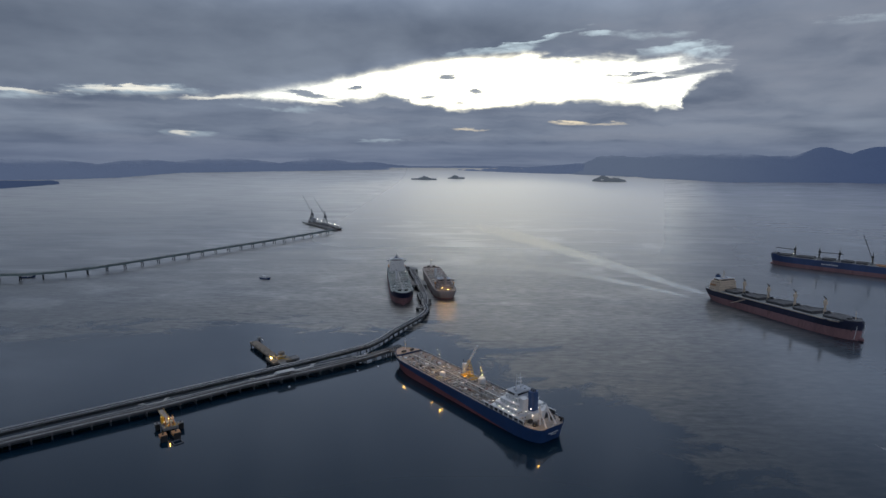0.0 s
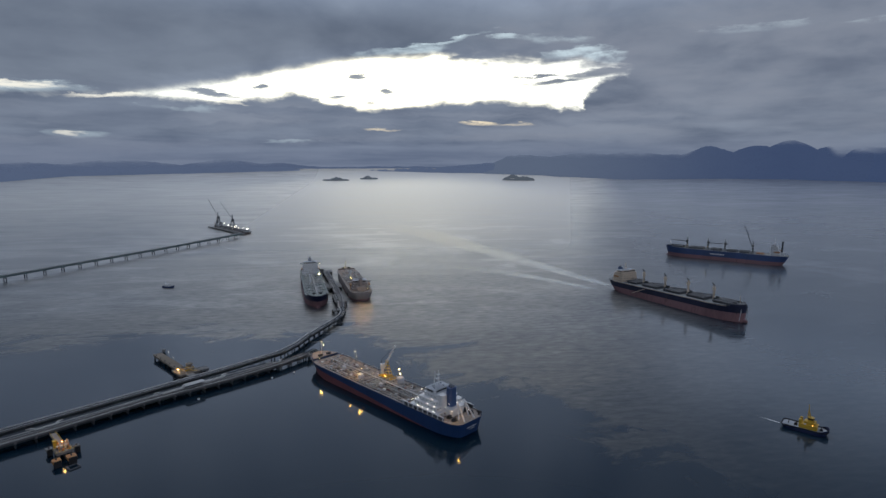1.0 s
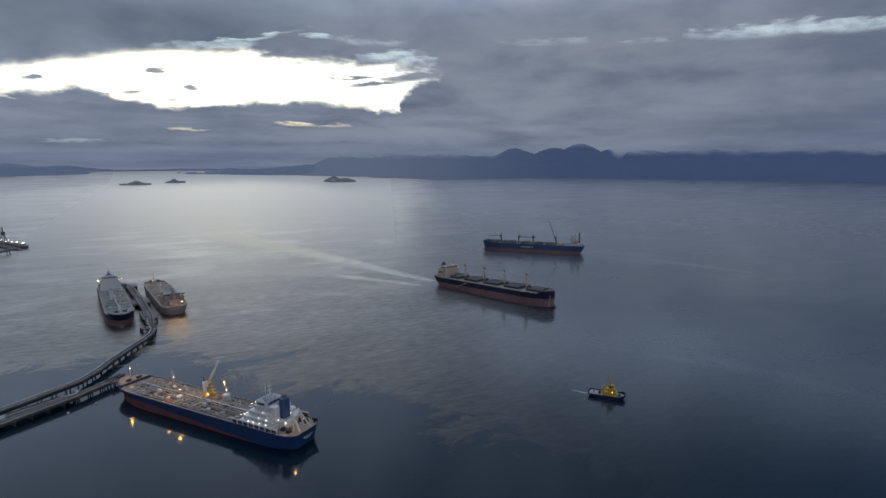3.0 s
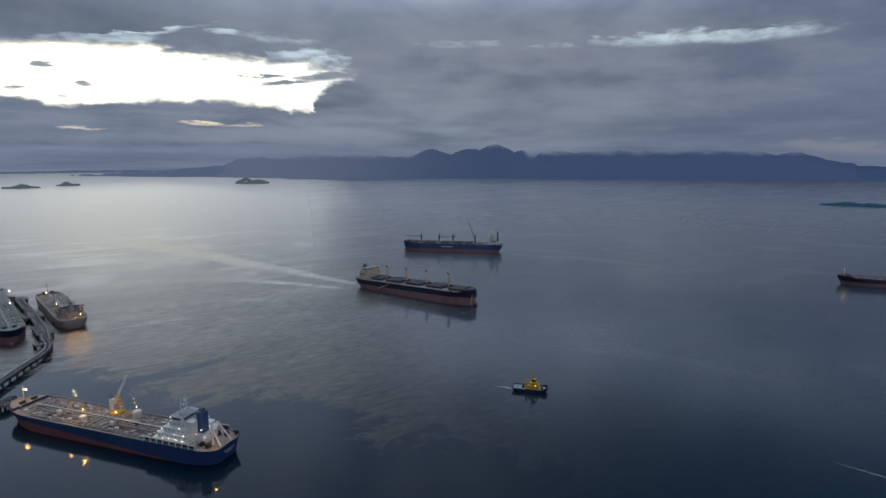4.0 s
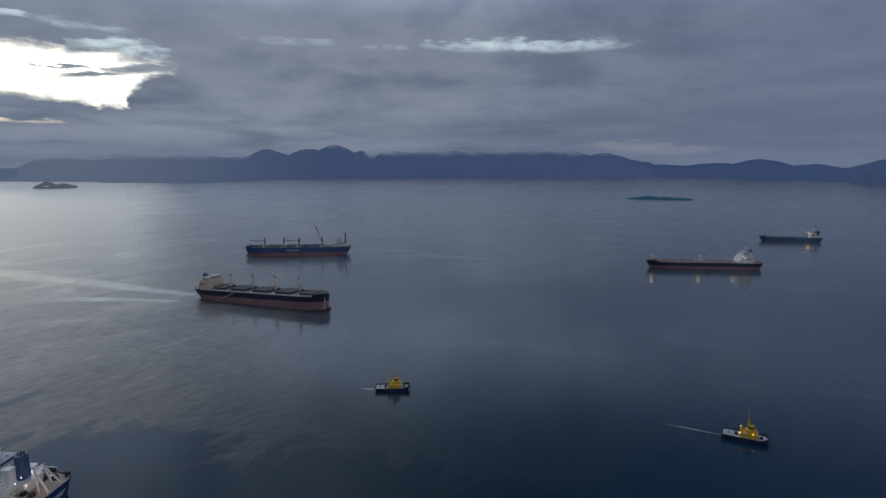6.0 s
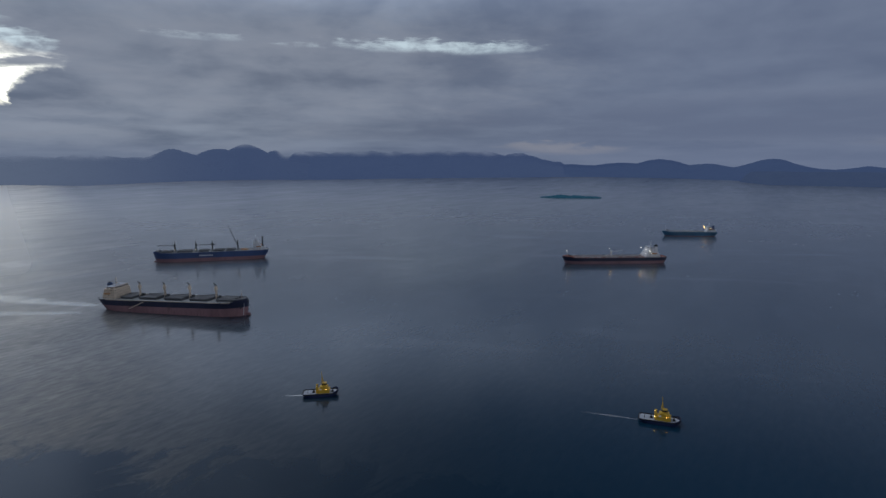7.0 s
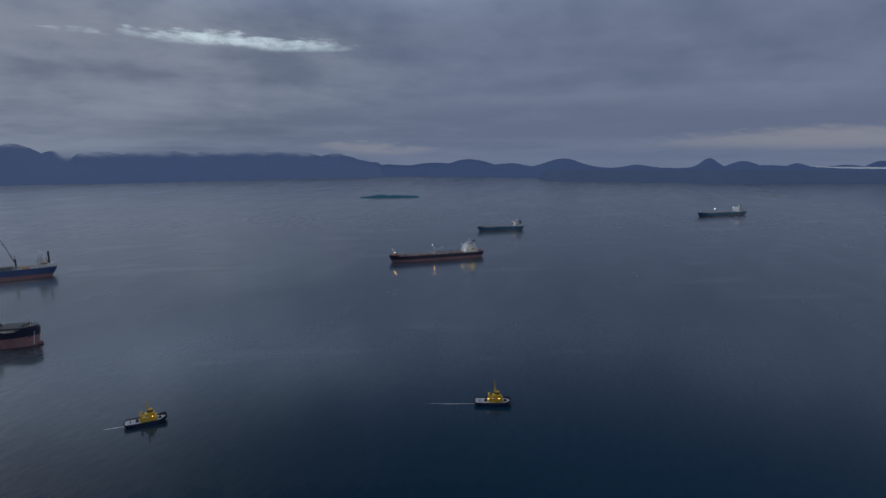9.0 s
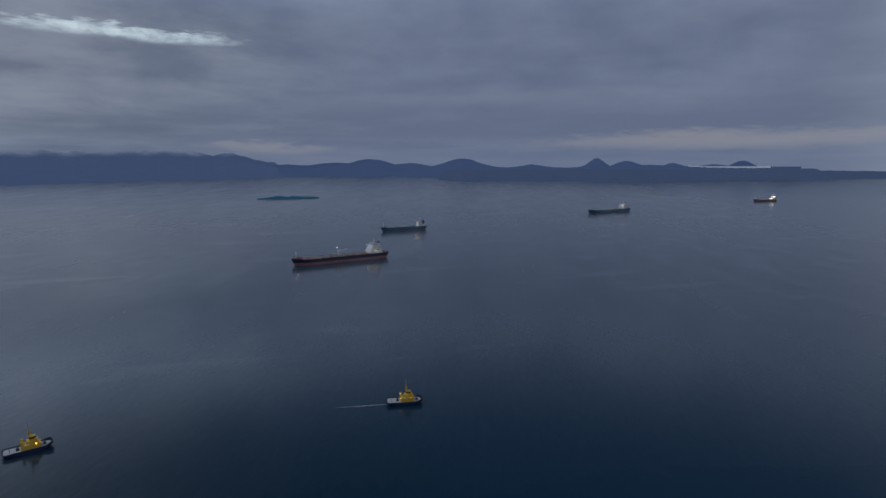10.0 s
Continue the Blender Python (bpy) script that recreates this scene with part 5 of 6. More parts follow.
# ---- tugs ----
def tug(label, L, x, y, turn, lit):
    t = thing("tugboat", label, "tugboat", x, y, turn, "harbour tugs")
    B, free = L * 0.39, 2.3
    part("hull", hull_shell(L, B, free, [-1.5, 0.0, 1.2, free, free + 0.7], 1.2, 1.0), M["tug_hull"], t, "", True)
    loop = hull_loop(L * 0.97, B * 0.95, free, free - 0.1, 1.2, 1.0)
    part("deck", Geo().prism(loop, free - 0.4, free), M["deck_pale"], t)
    fend = Geo()
    for p, q in zip(loop, loop[1:] + loop[:1]):
        fend.rod((p[0] * 1.03, p[1] * 1.05, free + 0.2), (q[0] * 1.03, q[1] * 1.05, free + 0.2), 0.38, None, 6)
    part("fender", fend, M["rubber"], t, "black rubber rubbing fender")
    part("deckhouse", Geo().box(L * 0.08, 0, free, L * 0.36, B * 0.62, 2.7, 0.6).box(L * 0.08, 0, free + 2.6, L * 0.38, B * 0.66, 0.2, 0.6), M["yellow"], t)
    part("bridge_deck", Geo().box(L * 0.10, 0, free + 2.8, L * 0.24, B * 0.5, 2.2, 0.7), M["yellow"], t)
    w = part("wheelhouse", Geo().prism([(L * 0.11 + a * 1.75, b * 1.7) for a, b in ((1, 0.45), (0.5, 1), (-0.5, 1), (-1, 0.5), (-1, -0.5), (-0.5, -1), (0.5, -1), (1, -0.45))], free + 5.0, free + 7.6, 1.06, (L * 0.11, 0)), M["yellow"], t)
    part("windows", Geo().prism([(L * 0.11 + a * 1.85, b * 1.8) for a, b in ((1, 0.45), (0.5, 1), (-0.5, 1), (-1, 0.5), (-1, -0.5), (-0.5, -1), (0.5, -1), (1, -0.45))], free + 6.1, free + 7.2, 1.03, (L * 0.11, 0)), M["glass"], w)
    m = Geo().rod((L * 0.06, 0, free + 7.6), (L * 0.04, 0, free + 16.5), 0.3, 0.14).rod((L * 0.06, -1.4, free + 10), (L * 0.06, 1.4, free + 10), 0.1)
    for a_, b_ in ((1, 1), (1, -1), (-1, 1), (-1, -1)):
        m.rod((L * 0.06 + a_ * 1.0, b_ * 1.0, free + 7.4), (L * 0.05, 0, free + 13.0), 0.16, 0.1, 6)
    m.box(L * 0.05, 0, free + 11.2, 0.5, 1.8, 0.25).rod((L * 0.05, -0.8, free + 12.4), (L * 0.05, 0.8, free + 12.4), 0.08)
    part("mast", m, M["yellow"], t)
    for s in (1, -1):
        part("funnel", Geo().box(-L * 0.10, s * B * 0.22, free, 1.7, 1.4, 5.6, 0.4), M["yellow"], t)
        part("life_raft", Geo().rod((-L * 0.02, s * B * 0.28, free + 3.2), (L * 0.03, s * B * 0.28, free + 3.2), 0.4), M["white"], t)
    part("tow_winch", Geo().rod((-L * 0.2, -1.1, free + 0.9), (-L * 0.2, 1.1, free + 0.9), 0.8).box(-L * 0.2, 0, free - 0.05, 2, 2.8, 0.6), M["dark"], t)
    part("bow_winch", Geo().rod((L * 0.34, -0.9, free + 0.9), (L * 0.34, 0.9, free + 0.9), 0.7).box(L * 0.34, 0, free - 0.05, 1.8, 2.4, 0.5), M["dark"], t)
    part("tow_post", Geo().rod((-L * 0.36, -0.9, free - 0.1), (-L * 0.36, -0.9, free + 1.3), 0.2).rod((-L * 0.36, 0.9, free - 0.1), (-L * 0.36, 0.9, free + 1.3), 0.2).rod((-L * 0.36, -1.3, free + 1.2), (-L * 0.36, 1.3, free + 1.2), 0.2), M["dark"], t)
    for lx, ly, lz, lr in lit:
        lamp(t, lx, ly, lz, lr * 0.65, "lamp_dim")
    return t


tug("blue tug with yellow deckhouse and mast moving slowly", 27.0, 293.0, 318.5, -49.0, ((4.6, -3.3, 5.4, 0.3), (-2.5, -2.6, 6.0, 0.2)))
tug("blue tug with yellow deckhouse and two lit work lamps", 27.5, 382.5, 83.5, -78.0, ((4.6, -3.4, 5.4, 0.36), (-3.4, -3.4, 5.2, 0.36), (-3.4, 0, 8.0, 0.3)))


def workboat(label, L, x, y, turn):
    t = thing("workboat", label, "boat", x, y, turn)
    part("hull", hull_shell(L, L * 0.3, 1.6, [-0.8, 0, 0.8, 1.6, 2.0], 0.8, 0.4), M["navy_hull"], t, "", True)
    part("deck", Geo().prism(hull_loop(L * 0.97, L * 0.28, 1.6, 1.5, 0.8, 0.4), 1.2, 1.55), M["deck_grey"], t)
    part("wheelhouse", Geo().box(-L * 0.1, 0, 1.5, L * 0.34, L * 0.22, 3.0, 0.4).box(-L * 0.1, 0, 4.45, L * 0.38, L * 0.26, 0.2, 0.4), M["white"], t)
    part("mast", Geo().rod((-L * 0.2, 0, 1.5), (-L * 0.24, 0, 8.5), 0.2, 0.1), M["white"], t)
    return t


workboat("small grey workboat lying off the pier", 18, -262, 828, -20)
workboat("small dark launch beside the far trestle", 22, -611, 828, 10)


def buoy(x, y):
    t = thing("buoy", "small pale mooring buoy floating beside the jetty", "buoy", x, y, 0, "mooring buoys")
    part("float", Geo().rod((0, 0, -0.6), (0, 0, 0.7), 0.9, 0.8, 12), M["white"], t)
    part("ring", Geo().rod((0, 0, 0.6), (0, 0, 1.5), 0.12, 0.1, 6).box(0, 0, 1.4, 0.5, 0.5, 0.15), M["dark"], t)


for bx, by in ((-73.6, 464.9), (-57.2, 475.3), (-122.5, 430.0)):
    buoy(bx, by)


# ---- wakes ----
FOAM = foam_material()


def wake(label, pts, w0, w1):
    """A thin trail of churned water that widens astern."""
    me = bpy.data.meshes.new("wake")
    n = len(pts)
    verts, uvs = [], []
    for i, (x, y) in enumerate(pts):
        x0, y0 = pts[max(0, i - 1)]
        x1, y1 = pts[min(n - 1, i + 1)]
        d = math.hypot(x1 - x0, y1 - y0)
        w = lerp(w0, w1, i / (n - 1))
        nx, ny = -(y1 - y0) / d * w, (x1 - x0) / d * w
        for k in range(5):
            q = k / 4 * 2 - 1
            verts.append((x + nx * q, y + ny * q, 0.06))
            uvs.append((i / (n - 1), k / 4))
    faces = [(i * 5 + k, i * 5 + k + 1, i * 5 + k + 6, i * 5 + k + 5) for i in range(n - 1) for k in range(4)]
    me.from_pydata(verts, [], faces)
    lay = me.uv_layers.new(name="trail")
    for loop_ in me.loops:
        lay.data[loop_.index].uv = uvs[loop_.vertex_index]
    me.materials.append(FOAM)
    return tagged(new("wake", me), label, "wake", kind="stuff")


def bend(p, q, r, n=24):
    return [tuple((1 - k) ** 2 * a + 2 * k * (1 - k) * b + k * k * c for a, b, c in zip(p, q, r)) for k in (i / n for i in range(n + 1))]


wake("pale curved wake of churned water astern of the ship", bend((352, 745), (280, 985), (70, 1600), 40), 10, 74)
wake("pale outer edge of the ship's wake", bend((322, 730), (258, 850), (120, 960)), 8, 34)
wake("faint bow wave spreading along the ship's side", bend((376, 705), (404, 772), (384, 860)), 3, 12)
wake("short white wake astern of the tug", bend((285, 329), (281, 335), (275, 343), 8), 0.5, 1.6)
wake("thin white wake astern of the tug", bend((379, 97), (375, 114), (369, 139), 10), 0.5, 1.8)


# ---- jetties ----
def resample(pts, step):
    out_, left = [pts[0]], step
    for (x0, y0), (x1, y1) in zip(pts, pts[1:]):
        d = math.hypot(x1 - x0, y1 - y0)
        s = left
        while s <= d:
            out_.append((lerp(x0, x1, s / d), lerp(y0, y1, s / d)))
            s += step
        left = s - d
    return out_


def offset(pts, o):
    res = []
    for i, (x, y) in enumerate(pts):
        x0, y0 = pts[max(0, i - 1)]
        x1, y1 = pts[min(len(pts) - 1, i + 1)]
        d = math.hypot(x1 - x0, y1 - y0)
        res.append((x - (y1 - y0) / d * o, y + (x1 - x0) / d * o))
    return res


def trestle(name, label, pts, half, z, thick, bent, piles, rail=True, paint="concrete", pile_r=0.5, pipes=(), pipe_r=0.4, kerb=True, skirts=True):
    """A deck on rows of piles, each row with a cross beam, dark skirts in place of the shade below, kerbs, rails and
    the pipes laid on it (offset, height, material).
    """
    t = tagged(new(name), label, "jetty")
    fine_pts = resample(pts, 3.0)
    part("deck", Geo().strip(fine_pts, half, z - thick, z), M[paint], t)
    if kerb:
        for s in (1, -1):
            part("kerb", Geo().strip(offset(fine_pts, s * (half - 0.25)), 0.2, z - 0.05, z + 0.4), M["concrete"], t)
    # added dark strips under both edges imitate the shade beneath the deck
    for s in (1, -1) if skirts else ():
        part("shade_skirt", Geo().strip(offset(fine_pts, s * (half - 0.9)), 0.35, z - thick - 1.5, z - thick + 0.02), M["pile"], t)
    rows_ = resample(pts, bent)
    for i, (x, y) in enumerate(rows_):
        x1, y1 = rows_[min(i + 1, len(rows_) - 1)]
        x0, y0 = rows_[max(i - 1, 0)]
        d = math.hypot(x1 - x0, y1 - y0)
        nx, ny = -(y1 - y0) / d, (x1 - x0) / d
        turn = math.degrees(math.atan2(ny, nx))
        beam = part("cross_beam", Geo().box(x, y, z - thick - 1.1, half * 2 + 0.8, 1.2, 1.12, 0.15, turn), M[paint], t)
        for k in range(piles):
            o = ((k / (piles - 1)) * 2 - 1) * (half - 0.6) if piles > 1 else 0.0
            part("pile", Geo().rod((x + nx * o * 1.12, y + ny * o * 1.12, -3.0), (x + nx * o, y + ny * o, z - thick - 1.0), pile_r, None, 8), M["pile"], beam)
    if rail:
        for s in (1, -1):
            g = Geo()
            row = resample(offset(fine_pts, s * (half - 0.1)), 4.0)
            g.line([(x, y, z + 1.1) for x, y in row], 0.06, 4).line([(x, y, z + 0.6) for x, y in row], 0.05, 4)
            for x, y in row:
                g.rod((x, y, z), (x, y, z + 1.1), 0.06, None, 4)
            part("railing", g, M["pipe"], t)
    for o, h, mat in pipes:
        part("pipeline", Geo().line([(x, y, z + h) for x, y in offset(resample(pts, 6.0), o)], pipe_r, 8), M[mat], t)
    return t


LAND = (-476.5, 196.7)
rack = [LAND, (-279.8, 346.7), (-192.6, 414.7), (-110.5, 480.6), (-91.2, 497.8), (-72.0, 515.0), (-60.8, 535.3), (-51.7, 560.7), (-38.5, 590.1), (-27.4, 613.4), (-21.3, 630.6), (-19.3, 648.9), (-22.3, 669.1)]
trestle("pipe_trestle", "concrete trestle carrying pale product pipes out to the finger pier", rack, 2.9, 5.2, 0.7, 11.0, 2, True, "pile",
        pipes=((-2.2, 0.8, "pipe_dark"), (-1.2, 0.8, "pipe"), (-0.3, 0.8, "pipe_dark"), (0.7, 0.8, "pipe_dark"), (1.6, 1.0, "pipe"), (2.4, 0.8, "pipe")), pipe_r=0.30)
lower = [(-468.4, 185.4), (-305.3, 314.1), (-194.3, 400.9), (-133.8, 449.3), (-99.0, 475.0), (-74.0, 492.0)]
trestle("pipe_trestle", "low dark pipe rack between the trestle and the roadway", lower, 4.6, 3.4, 0.5, 11.0, 2, False, "pile",
        pipes=((-3.6, 0.6, "pipe_dark"), (-2.4, 0.6, "pipe_dark"), (-1.3, 0.6, "pipe_dark"), (0.0, 0.8, "pipe"), (1.2, 0.6, "pipe_dark"), (2.3, 0.6, "pipe_dark"), (3.5, 0.7, "pipe_dark")), pipe_r=0.38, kerb=False)
road = [(-461.3, 182.5), (-269.7, 332.5), (-205.8, 380.2), (-154.1, 423.8), (-108.5, 455.2), (-88.2, 470.9), (-70.0, 485.1), (-48.7, 507.9)]
trestle("jetty_road", "concrete jetty roadway on piles with handrails along both edges", road, 2.8, 5.0, 0.9, 11.0, 3, True, "concrete_road", pipes=((2.2, 0.5, "pipe"), (-2.2, 0.4, "pipe")), pipe_r=0.22)


def expansion_loop(x, y, turn, length, deep, count, z=5.8):
    t = thing("expansion_loop", "pale steel pipe expansion loop standing off the trestle", "pipework", x, y, turn, "pipe loops on the jetty", z=0)
    for k in range(count):
        a, b = length / 2 - k * 1.0, deep - k * 1.0
        part("pipe", Geo().line([(-a - 2, 0, z), (-a, 0, z), (-a + 2, -b, z), (a - 2, -b, z), (a, 0, z), (a + 2, 0, z)], 0.42, 8), M["pipe"], t)
        for s in (-1, 0, 1):
            part("post", Geo().rod((s * (a - 2), -b, -2), (s * (a - 2), -b, z), 0.35, 0.3, 6), M["pile"], t)
    return t


JT = 38.2
for x, y, ln, dp, n in ((-208.9, 389.3, 17, 4.5, 2), (-145.0, 439.0, 20, 5.5, 2), (-119.6, 458.3, 22, 5.0, 3), (-75.0, 489.7, 12, 4.5, 2), (-334.6, 289.0, 17, 4.5, 2)):
    expansion_loop(x, y, JT, ln, dp, n)
kiosk = thing("pump_shelter", "flat grey-roofed shelter on the roadway", "shelter", -128.8, 443.6, JT, z=5.0)
part("roof", Geo().box(0, 0, 3.0, 15, 5.5, 0.35, 0.3), M["pipe"], kiosk)
for sx in (-1, 1):
    for sy in (-1, 1):
        part("post", Geo().rod((sx * 6.8, sy * 2.3, 0), (sx * 6.8, sy * 2.3, 3.05), 0.14, None, 6), M["pipe"], kiosk)


def platform(name, label, x, y, turn, sx, sy, z, piles=3, paint="concrete", thick=1.6):
    t = thing(name, label, "platform", x, y, turn)
    part("slab", Geo().box(0, 0, z - thick, sx, sy, thick, 0.4), M[paint], t)
    for i in range(piles):
        for j in range(2 if sy < 9 else piles):
            px = ((i / max(1, piles - 1)) * 2 - 1) * (sx / 2 - 1.2) if piles > 1 else 0
            m_ = (2 if sy < 9 else piles)
            py = ((j / (m_ - 1)) * 2 - 1) * (sy / 2 - 1.2)
            part("pile", Geo().rod((px * 1.05, py * 1.05, -3), (px, py, z - thick + 0.05), 0.6, None, 8), M["pile"], t)
    return t


def lamp_post(x, y, z, h, mat, r=0.5):
    p = thing("lamp_post", "steel lamp post with a lit lantern on the jetty", "lamp post", x, y, 0, "jetty lamps", z=z)
    part("pole", Geo().rod((0, 0, 0), (0, 0, h), 0.18, 0.12, 6), M["pipe"], p)
    part("lantern", Geo().ball(0, 0, h + r * 0.7, r, r * 0.8, 10, 6), M[mat], p, "glowing lantern")
    return p


def glow(x, y, z, watts, colour=(1.0, 0.55, 0.16), size=0.5):
    """The light that a lit lantern throws."""
    l = bpy.data.lights.new("lantern_light", "POINT")
    l.energy, l.color, l.shadow_soft_size = watts, colour, size
    ob = new("lantern_light", l)
    ob.location = (x, y, z)
    return ob


# loading berth on the near side, under a sodium lamp
B1 = JT
pl = platform("loading_platform", "small concrete loading platform on piles under a sodium lamp", -182.5, 355.5, B1, 9, 11, 5.0, 3)
part("approach", Geo().box(0.8, 16.0, 4.0, 3.4, 22.0, 0.8, 0.2), M["deck_tan"], pl, "sand-coloured gangway from the roadway")
for sx in (-1, 1):
    g = Geo().rod((0.8 + sx * 1.6, 5.2, 5.9), (0.8 + sx * 1.6, 26.8, 5.9), 0.1, None, 4)
    for k in range(10):
        g.rod((0.8 + sx * 1.6, 5.4 + 2.35 * k, 4.7), (0.8 + sx * 1.6, 5.4 + 2.35 * k, 5.9), 0.09, None, 4)
    part("gangway_rail", g, M["yellow"], pl, "yellow handrail of the gangway")
for k in range(3):
    g = Geo().rod((-2.6 + 2.4 * k, -3.5, 5.0), (-2.6 + 2.4 * k, -3.5, 9.0), 0.3, 0.26, 8).rod((-2.6 + 2.4 * k, -3.5, 9.0), (-2.6 + 2.4 * k, -1.0, 11.0), 0.22).rod((-2.6 + 2.4 * k, -1.0, 11.0), (-2.6 + 2.4 * k, 1.4, 7.0), 0.2)
    part("loading_arm", g, M["orange"], pl, "orange jointed loading arm")
part("manifold", Geo().box(0, 1.8, 5.0, 6, 2.0, 1.4, 0.3).box(3.0, 3.8, 5.0, 2.0, 2.0, 2.6, 0.3), M["pipe"], pl)
part("gangway_tower", Geo().box(-3.2, 3.6, 5.0, 1.8, 1.8, 4.5, 0.3).box(-3.2, 3.6, 9.5, 2.3, 2.3, 0.25, 0.3), M["yellow"], pl)
for x, y, s in ((-191.7, 358.0, 3.6), (-177.0, 360.2, 3.6)):
    dol = platform("dolphin", "small concrete breasting dolphin with black fenders", x, y, B1, s, s, 4.2, 2)
    part("fender", Geo().box(0, -s / 2 - 0.4, 0.2, s * 0.8, 0.8, 4.0, 0.25), M["rubber"], dol)
    part("bollard", Geo().rod((0, 0, 4.1), (0, 0, 5.1), 0.4, 0.55, 10), M["dark"], dol)
for x, y, s in ((-180.6, 343.0, 4.4), (-174.3, 347.4, 5.0)):
    dol = platform("dolphin", "orange-decked berthing dolphin with black fenders", x, y, B1, s, s, 4.0, 2, "orange")
    part("fender", Geo().box(0, -s / 2 - 0.4, 0.0, s * 0.85, 0.8, 4.0, 0.25), M["rubber"], dol)
    part("bollard", Geo().rod((0, 0, 3.9), (0, 0, 5.0), 0.4, 0.55, 10), M["dark"], dol)
fr = thing("boat_landing", "square floating steel frame moored below the dolphin", "landing", -170.3, 340.2, B1 + 8)
part("pontoon", Geo().box(0, -2.6, -0.3, 6.0, 0.5, 1.0, 0.15).box(0, 2.6, -0.3, 6.0, 0.5, 1.0, 0.15).box(-2.75, 0, -0.28, 0.5, 4.6, 1.0, 0.15).box(2.75, 0, -0.28, 0.5, 4.6, 1.0, 0.15), M["hatch"], fr)
lamp_post(-182.6, 355.3, 5.0, 4.2, "lamp_warm", 0.26)
glow(-182.0, 354.3, 9.8, 600)

rnd = random.Random(21)
for k in range(26):
    px, py = rnd.uniform(-4, 4), rnd.uniform(-5, 5)
    part("deck_fitting", Geo().box(px, py, 4.95, rnd.uniform(0.3, 1.6), rnd.uniform(0.3, 1.2), rnd.uniform(0.3, 1.5), 0.1, rnd.uniform(0, 90)), M[rnd.choice(("yellow", "orange", "pipe", "dark", "deck_tan"))], pl)
for k in range(6):
    px = -4.2 + 1.7 * k
    part("handrail", Geo().rod((px, -5.3, 4.9), (px, -5.3, 6.1), 0.06, None, 4).rod((px, -5.3, 6.05), (px + 1.5, -5.3, 6.05), 0.06, None, 4), M["yellow"], pl)

# second berth beyond the trestle
p2 = platform("mooring_pier", "narrow concrete mooring pier running off the berth", -167.5, 509.5, 127.3, 50, 7.5, 4.5, 6, "concrete_warm")
for k in range(5):
    part("bollard", Geo().rod((-20 + 10 * k, 2.6, 4.4), (-20 + 10 * k, 2.6, 5.3), 0.45, 0.6, 10), M["dark"], p2)
p3 = platform("loading_platform", "cluttered loading platform with pipes and hose towers beside the trestle", -144.9, 481.0, 127.3, 18, 17, 5.0, 3, "concrete_warm")
rnd = random.Random(9)
for k in range(12):
    part("pipe_stack", Geo().rod((rnd.uniform(-8, 8), rnd.uniform(-8, 6), 4.9), (rnd.uniform(-8, 8), rnd.uniform(-8, 6), rnd.uniform(6.2, 9.5)), 0.3, None, 6), M[rnd.choice(("pipe", "pipe_dark", "yellow"))], p3)
for k in range(6):
    part("valve_skid", Geo().box(rnd.uniform(-7, 7), rnd.uniform(-7, 7), 4.9, rnd.uniform(1, 3), rnd.uniform(1, 3), rnd.uniform(0.8, 2.6), 0.2), M[rnd.choice(("pipe", "deck_grey", "concrete"))], p3)
part("control_hut", Geo().box(6, -5, 4.9, 4.5, 4, 3.0, 0.2).box(6, -5, 7.85, 5.1, 4.6, 0.25, 0.2), M["concrete_warm"], p3)
part("approach", Geo().box(-12, 1, 4.0, 10, 6, 0.9, 0.2), M["concrete"], p3)
dol = platform("dolphin", "small concrete mooring dolphin with fenders", -132.5, 486.5, JT, 7, 7, 4.2, 2)
part("fender", Geo().box(0, 4.0, 0.2, 5.5, 1.0, 4.0, 0.3), M["rubber"], dol)
dol = platform("dolphin", "lone dark mooring dolphin in the water", -182, 545, 0, 3, 3, 3.0, 2)
lamp_post(-150.5, 478, 5.0, 1.6, "lamp_pale", 0.3)
glow(-150.5, 477, 8.2, 600)
lamp_post(-170, 520, 4.5, 4.0, "lamp_small", 0.14)
lamp_post(-161, 504, 4.5, 4.0, "lamp_small", 0.14)

# head of the roadway by the tanker's bow
hd = platform("jetty_head", "concrete jetty head with pipe clutter by the tanker's bow", -44.6, 510.5, JT + 8, 16, 9, 5.0, 3)
for k in range(5):
    part("pipe_riser", Geo().line([(-6 + 2.6 * k, 3, 4.9), (-6 + 2.6 * k, 3, 6.8), (-6 + 2.6 * k, -2, 6.8), (-6 + 2.6 * k, -2, 4.9)], 0.3, 6), M["pipe_dark"], hd)
part("valve_skid", Geo().box(3, 0, 4.9, 6, 3, 1.6, 0.3), M["deck_grey"], hd)

# finger pier between the two moored ships
pier_line = [(-21.5, 663.8), (-23.5, 708.1), (-32.5, 774.9), (-41.5, 831.5), (-49, 878)]
trestle("finger_pier", "long grey concrete finger pier between two moored tankers", pier_line, 4.6, 6.0, 1.2, 12.0, 3, True, "concrete_road", pipes=((-2.8, 0.6, "pipe"), (-1.8, 0.6, "pipe_dark"), (2.9, 0.6, "pipe")), pipe_r=0.35)
hd = platform("loading_platform", "broad concrete platform with manifolds on the finger pier", -24.5, 708, 98, 40, 15, 6.3, 4)
for k in range(6):
    part("manifold", Geo().box(-14 + 5 * k, 3.5, 6.2, 2.4, 3.2, 2.0, 0.3).rod((-14 + 5 * k, 3.5, 8.0), (-14 + 5 * k, 3.5, 11.5), 0.3), M["pipe" if k % 2 else "deck_grey"], hd)
hd = platform("loading_platform", "concrete platform with loading arms midway on the pier", -34, 781, 98, 26, 20, 6.3, 4)
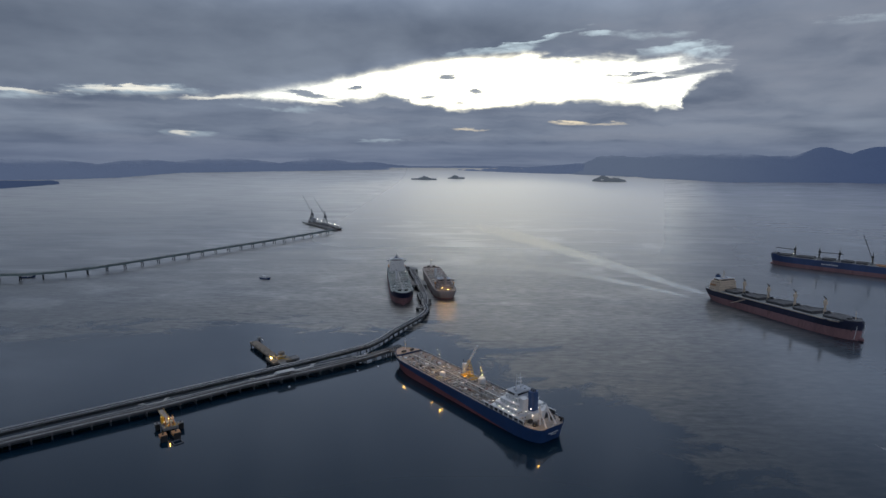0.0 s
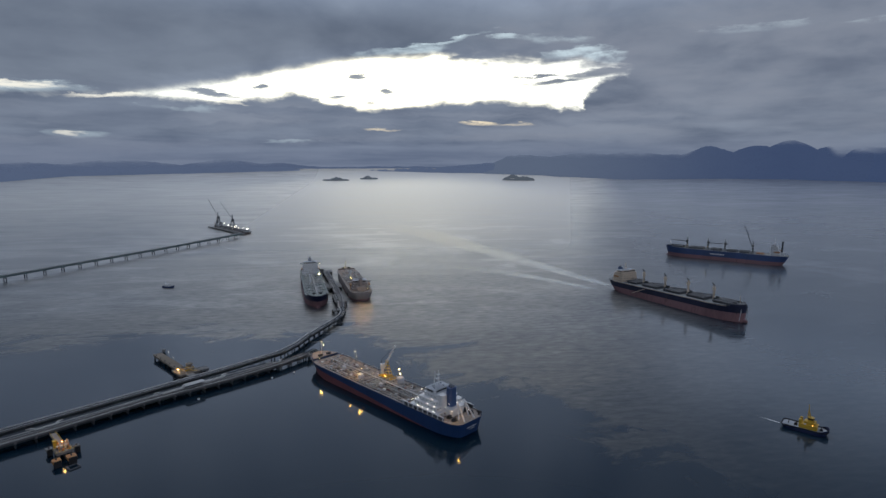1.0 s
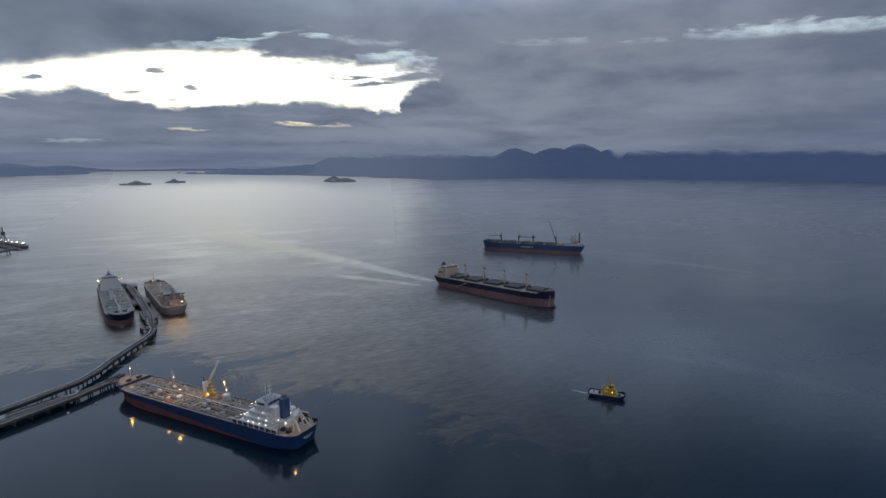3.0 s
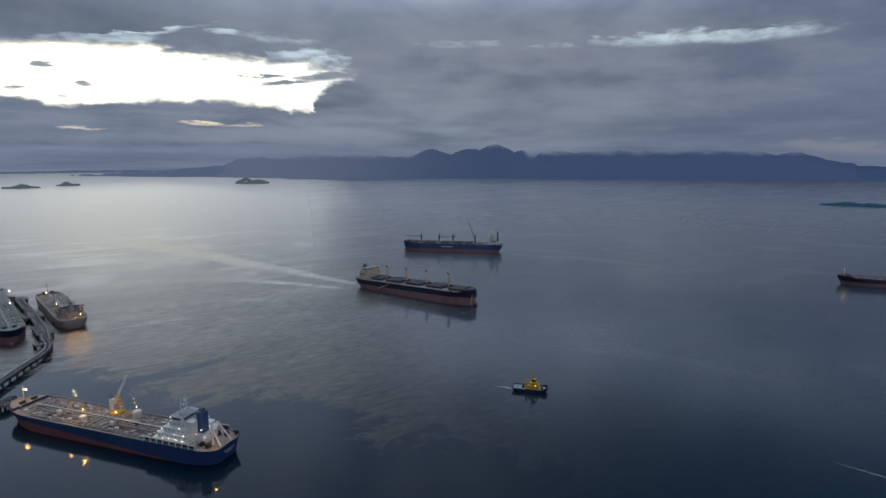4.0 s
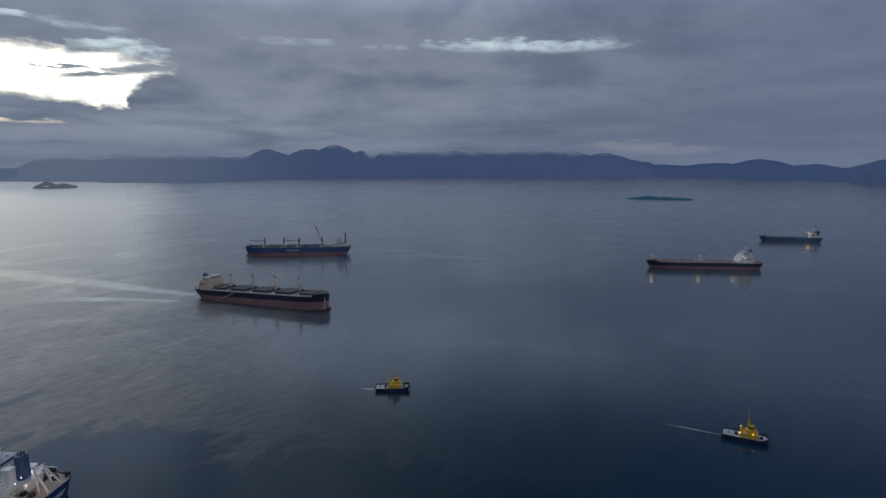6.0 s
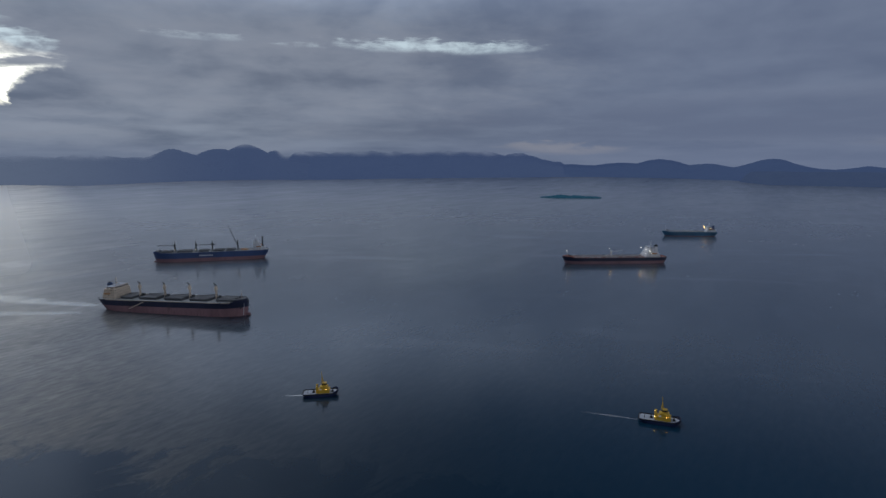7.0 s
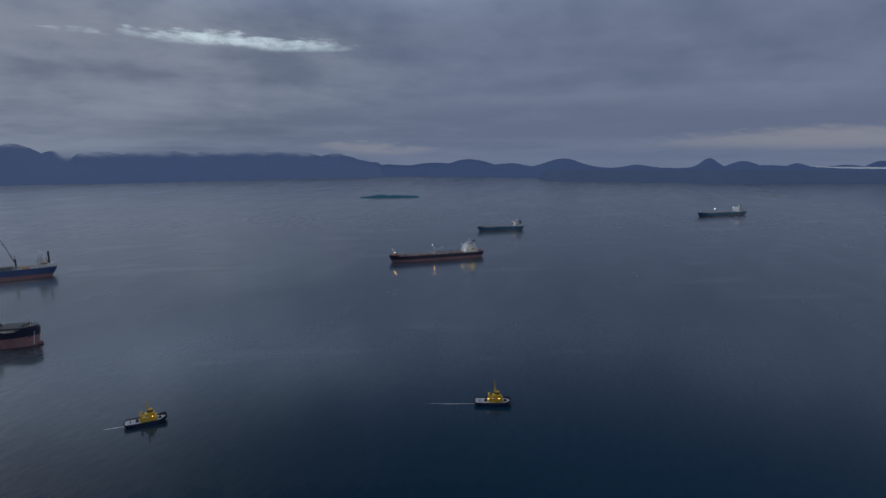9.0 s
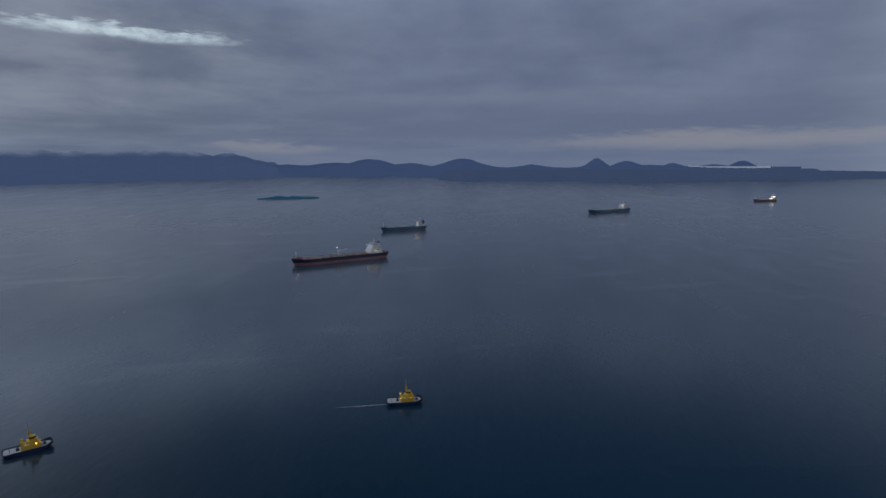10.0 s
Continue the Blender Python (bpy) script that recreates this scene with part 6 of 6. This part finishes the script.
for k in range(4):
    part("loading_arm", Geo().rod((-9 + 6 * k, 6, 6.2), (-9 + 6 * k, 6, 15), 0.4, 0.3).rod((-9 + 6 * k, 6, 15), (-9 + 6 * k, 0, 12), 0.25), M["pipe"], hd)
hd = platform("pier_head", "square grey pier head with a control house", -53.5, 884, 98, 20, 26, 6.2, 3)
part("control_house", Geo().box(-3, 4, 6.1, 9, 8, 4.2, 0.4).box(-3, 4, 10.25, 9.8, 8.8, 0.3, 0.4), M["concrete"], hd)
for x, y in ((-44, 742), (-45, 733), (-10.5, 742), (-57.5, 808), (-21.5, 818), (-27, 657)):
    dol = platform("dolphin", "concrete breasting dolphin with black rubber fenders", x, y, 98, 9, 8, 5.2, 2)
    part("fender", Geo().box(0, 4.4, 0.6, 6, 1.0, 4.2, 0.3), M["rubber"], dol)
    part("bollard", Geo().rod((0, 0, 5.1), (0, 0, 6.1), 0.45, 0.6, 10), M["dark"], dol)

# ---- far loading trestle and its quay ----
gal = [(-800, 778), (-631, 803), (-600, 808), (-570, 822), (-532, 857), (-487, 927), (-428, 1022), (-355, 1140), (-272, 1290), (-255, 1328)]
trestle("conveyor_trestle", "long grey-green conveyor gallery on wide-spaced piles across the water", gal, 3.2, 10.0, 2.6, 28.0, 2, True, "green_steel", 0.7, skirts=False)
quay = platform("loading_quay", "long dark concrete quay at the end of the conveyor", -312, 1440, 124.8, 200, 8, 4.0, 14, "concrete")


def loader(x, y, turn, high, boom_up, boom_turn):
    t = thing("shiploader_crane", "tall grey slewing harbour crane with a raised boom", "crane", x, y, turn, "cranes on the far quay", z=6.0)
    g = Geo()
    for sx in (-1, 1):
        for sy in (-1, 1):
            g.rod((sx * 6, sy * 6, 0), (sx * 2.2, sy * 2.2, high * 0.35), 0.8, 0.7, 8)
    g.box(0, 0, high * 0.35, 6, 6, 1.2, 0.5)
    part("portal", g, M["hatch"], t)
    part("machine_house", Geo().box(-1.5, 0, high * 0.35 + 1.2, 7, 5, 4.5, 0.6), M["hatch"], t)
    part("tower", Geo().rod((0, 0, high * 0.35 + 6), (0, 0, high * 0.55), 1.3, 1.0, 8).rod((0, 0, high * 0.55), (-1, 0, high * 0.62), 1.2, 0.6, 8), M["hatch"], t)
    c, s = math.cos(radians(boom_turn)), math.sin(radians(boom_turn))
    a = Vector((c * 2, s * 2, high * 0.5))
    b = a + Vector((c * math.cos(radians(boom_up)), s * math.cos(radians(boom_up)), math.sin(radians(boom_up)))) * high * 0.75
    side = Vector((-s, c, 0))
    boom = Geo()
    for k in (1, -1):
        boom.rod(a + side * 1.2 * k, b + side * 0.4 * k, 0.34, 0.22, 6)
    for i in range(10):
        k = 1 if i % 2 else -1
        boom.rod(a.lerp(b, i / 10) + side * lerp(1.2, 0.4, i / 10) * k, a.lerp(b, (i + 1) / 10) - side * lerp(1.2, 0.4, (i + 1) / 10) * k, 0.12, None, 4)
    boom.rod((0, 0, high * 0.6), b, 0.12, None, 4)
    part("boom", boom, M["pipe"], t)


loader(-337, 1478, 124.8, 60, 64, 55)
loader(-290, 1411, 124.8, 60, 58, 55)
berthed = thing("barge", "low grey cargo ship with deck lamps lying at the far quay", "cargo ship", -300, 1456, 304.8)
hull(berthed, 190, 24, 4.6, 1.2, "grey_hull", "brown_boot", "deck_grey")
house(berthed, -80, 4.6, [(14, 17, 3.0), (11, 15, 2.8)], "white", "dark", 24)
for k in range(5):
    part("hatch_cover", Geo().box(-52 + 28 * k, 0, 4.5, 22, 15, 2.0, 0.5), M["hatch"], berthed)
for lx, ly, lz in ((-60, 6, 13), (-22, 0, 11), (-14, 4, 10), (12, 5, 12), (18, -3, 10), (44, -4, 11), (52, 3, 10), (70, 4, 9), (82, 0, 12)):
    lamp(berthed, lx, ly, lz, 0.75, "lamp_small", lz - 4.6)

# sodium light over the near tanker's decks; added lights at 32 and -87 have no lamp
c_, s_ = math.cos(radians(126.6)), math.sin(radians(126.6))
for lx, ly, lz, w in ((80, 1, 26.5, 1500), (48, -8, 23, 400), (32, 6.5, 21, 700), (18, 8.5, 21.5, 1900), (-7, -3, 23, 700), (-87, 11.5, 17.5, 900)):
    glow(15.25 + lx * 1.048 * c_ - ly * s_, 419.31 + lx * 1.048 * s_ + ly * c_, lz - 3.0, w, (1.0, 0.50, 0.09))
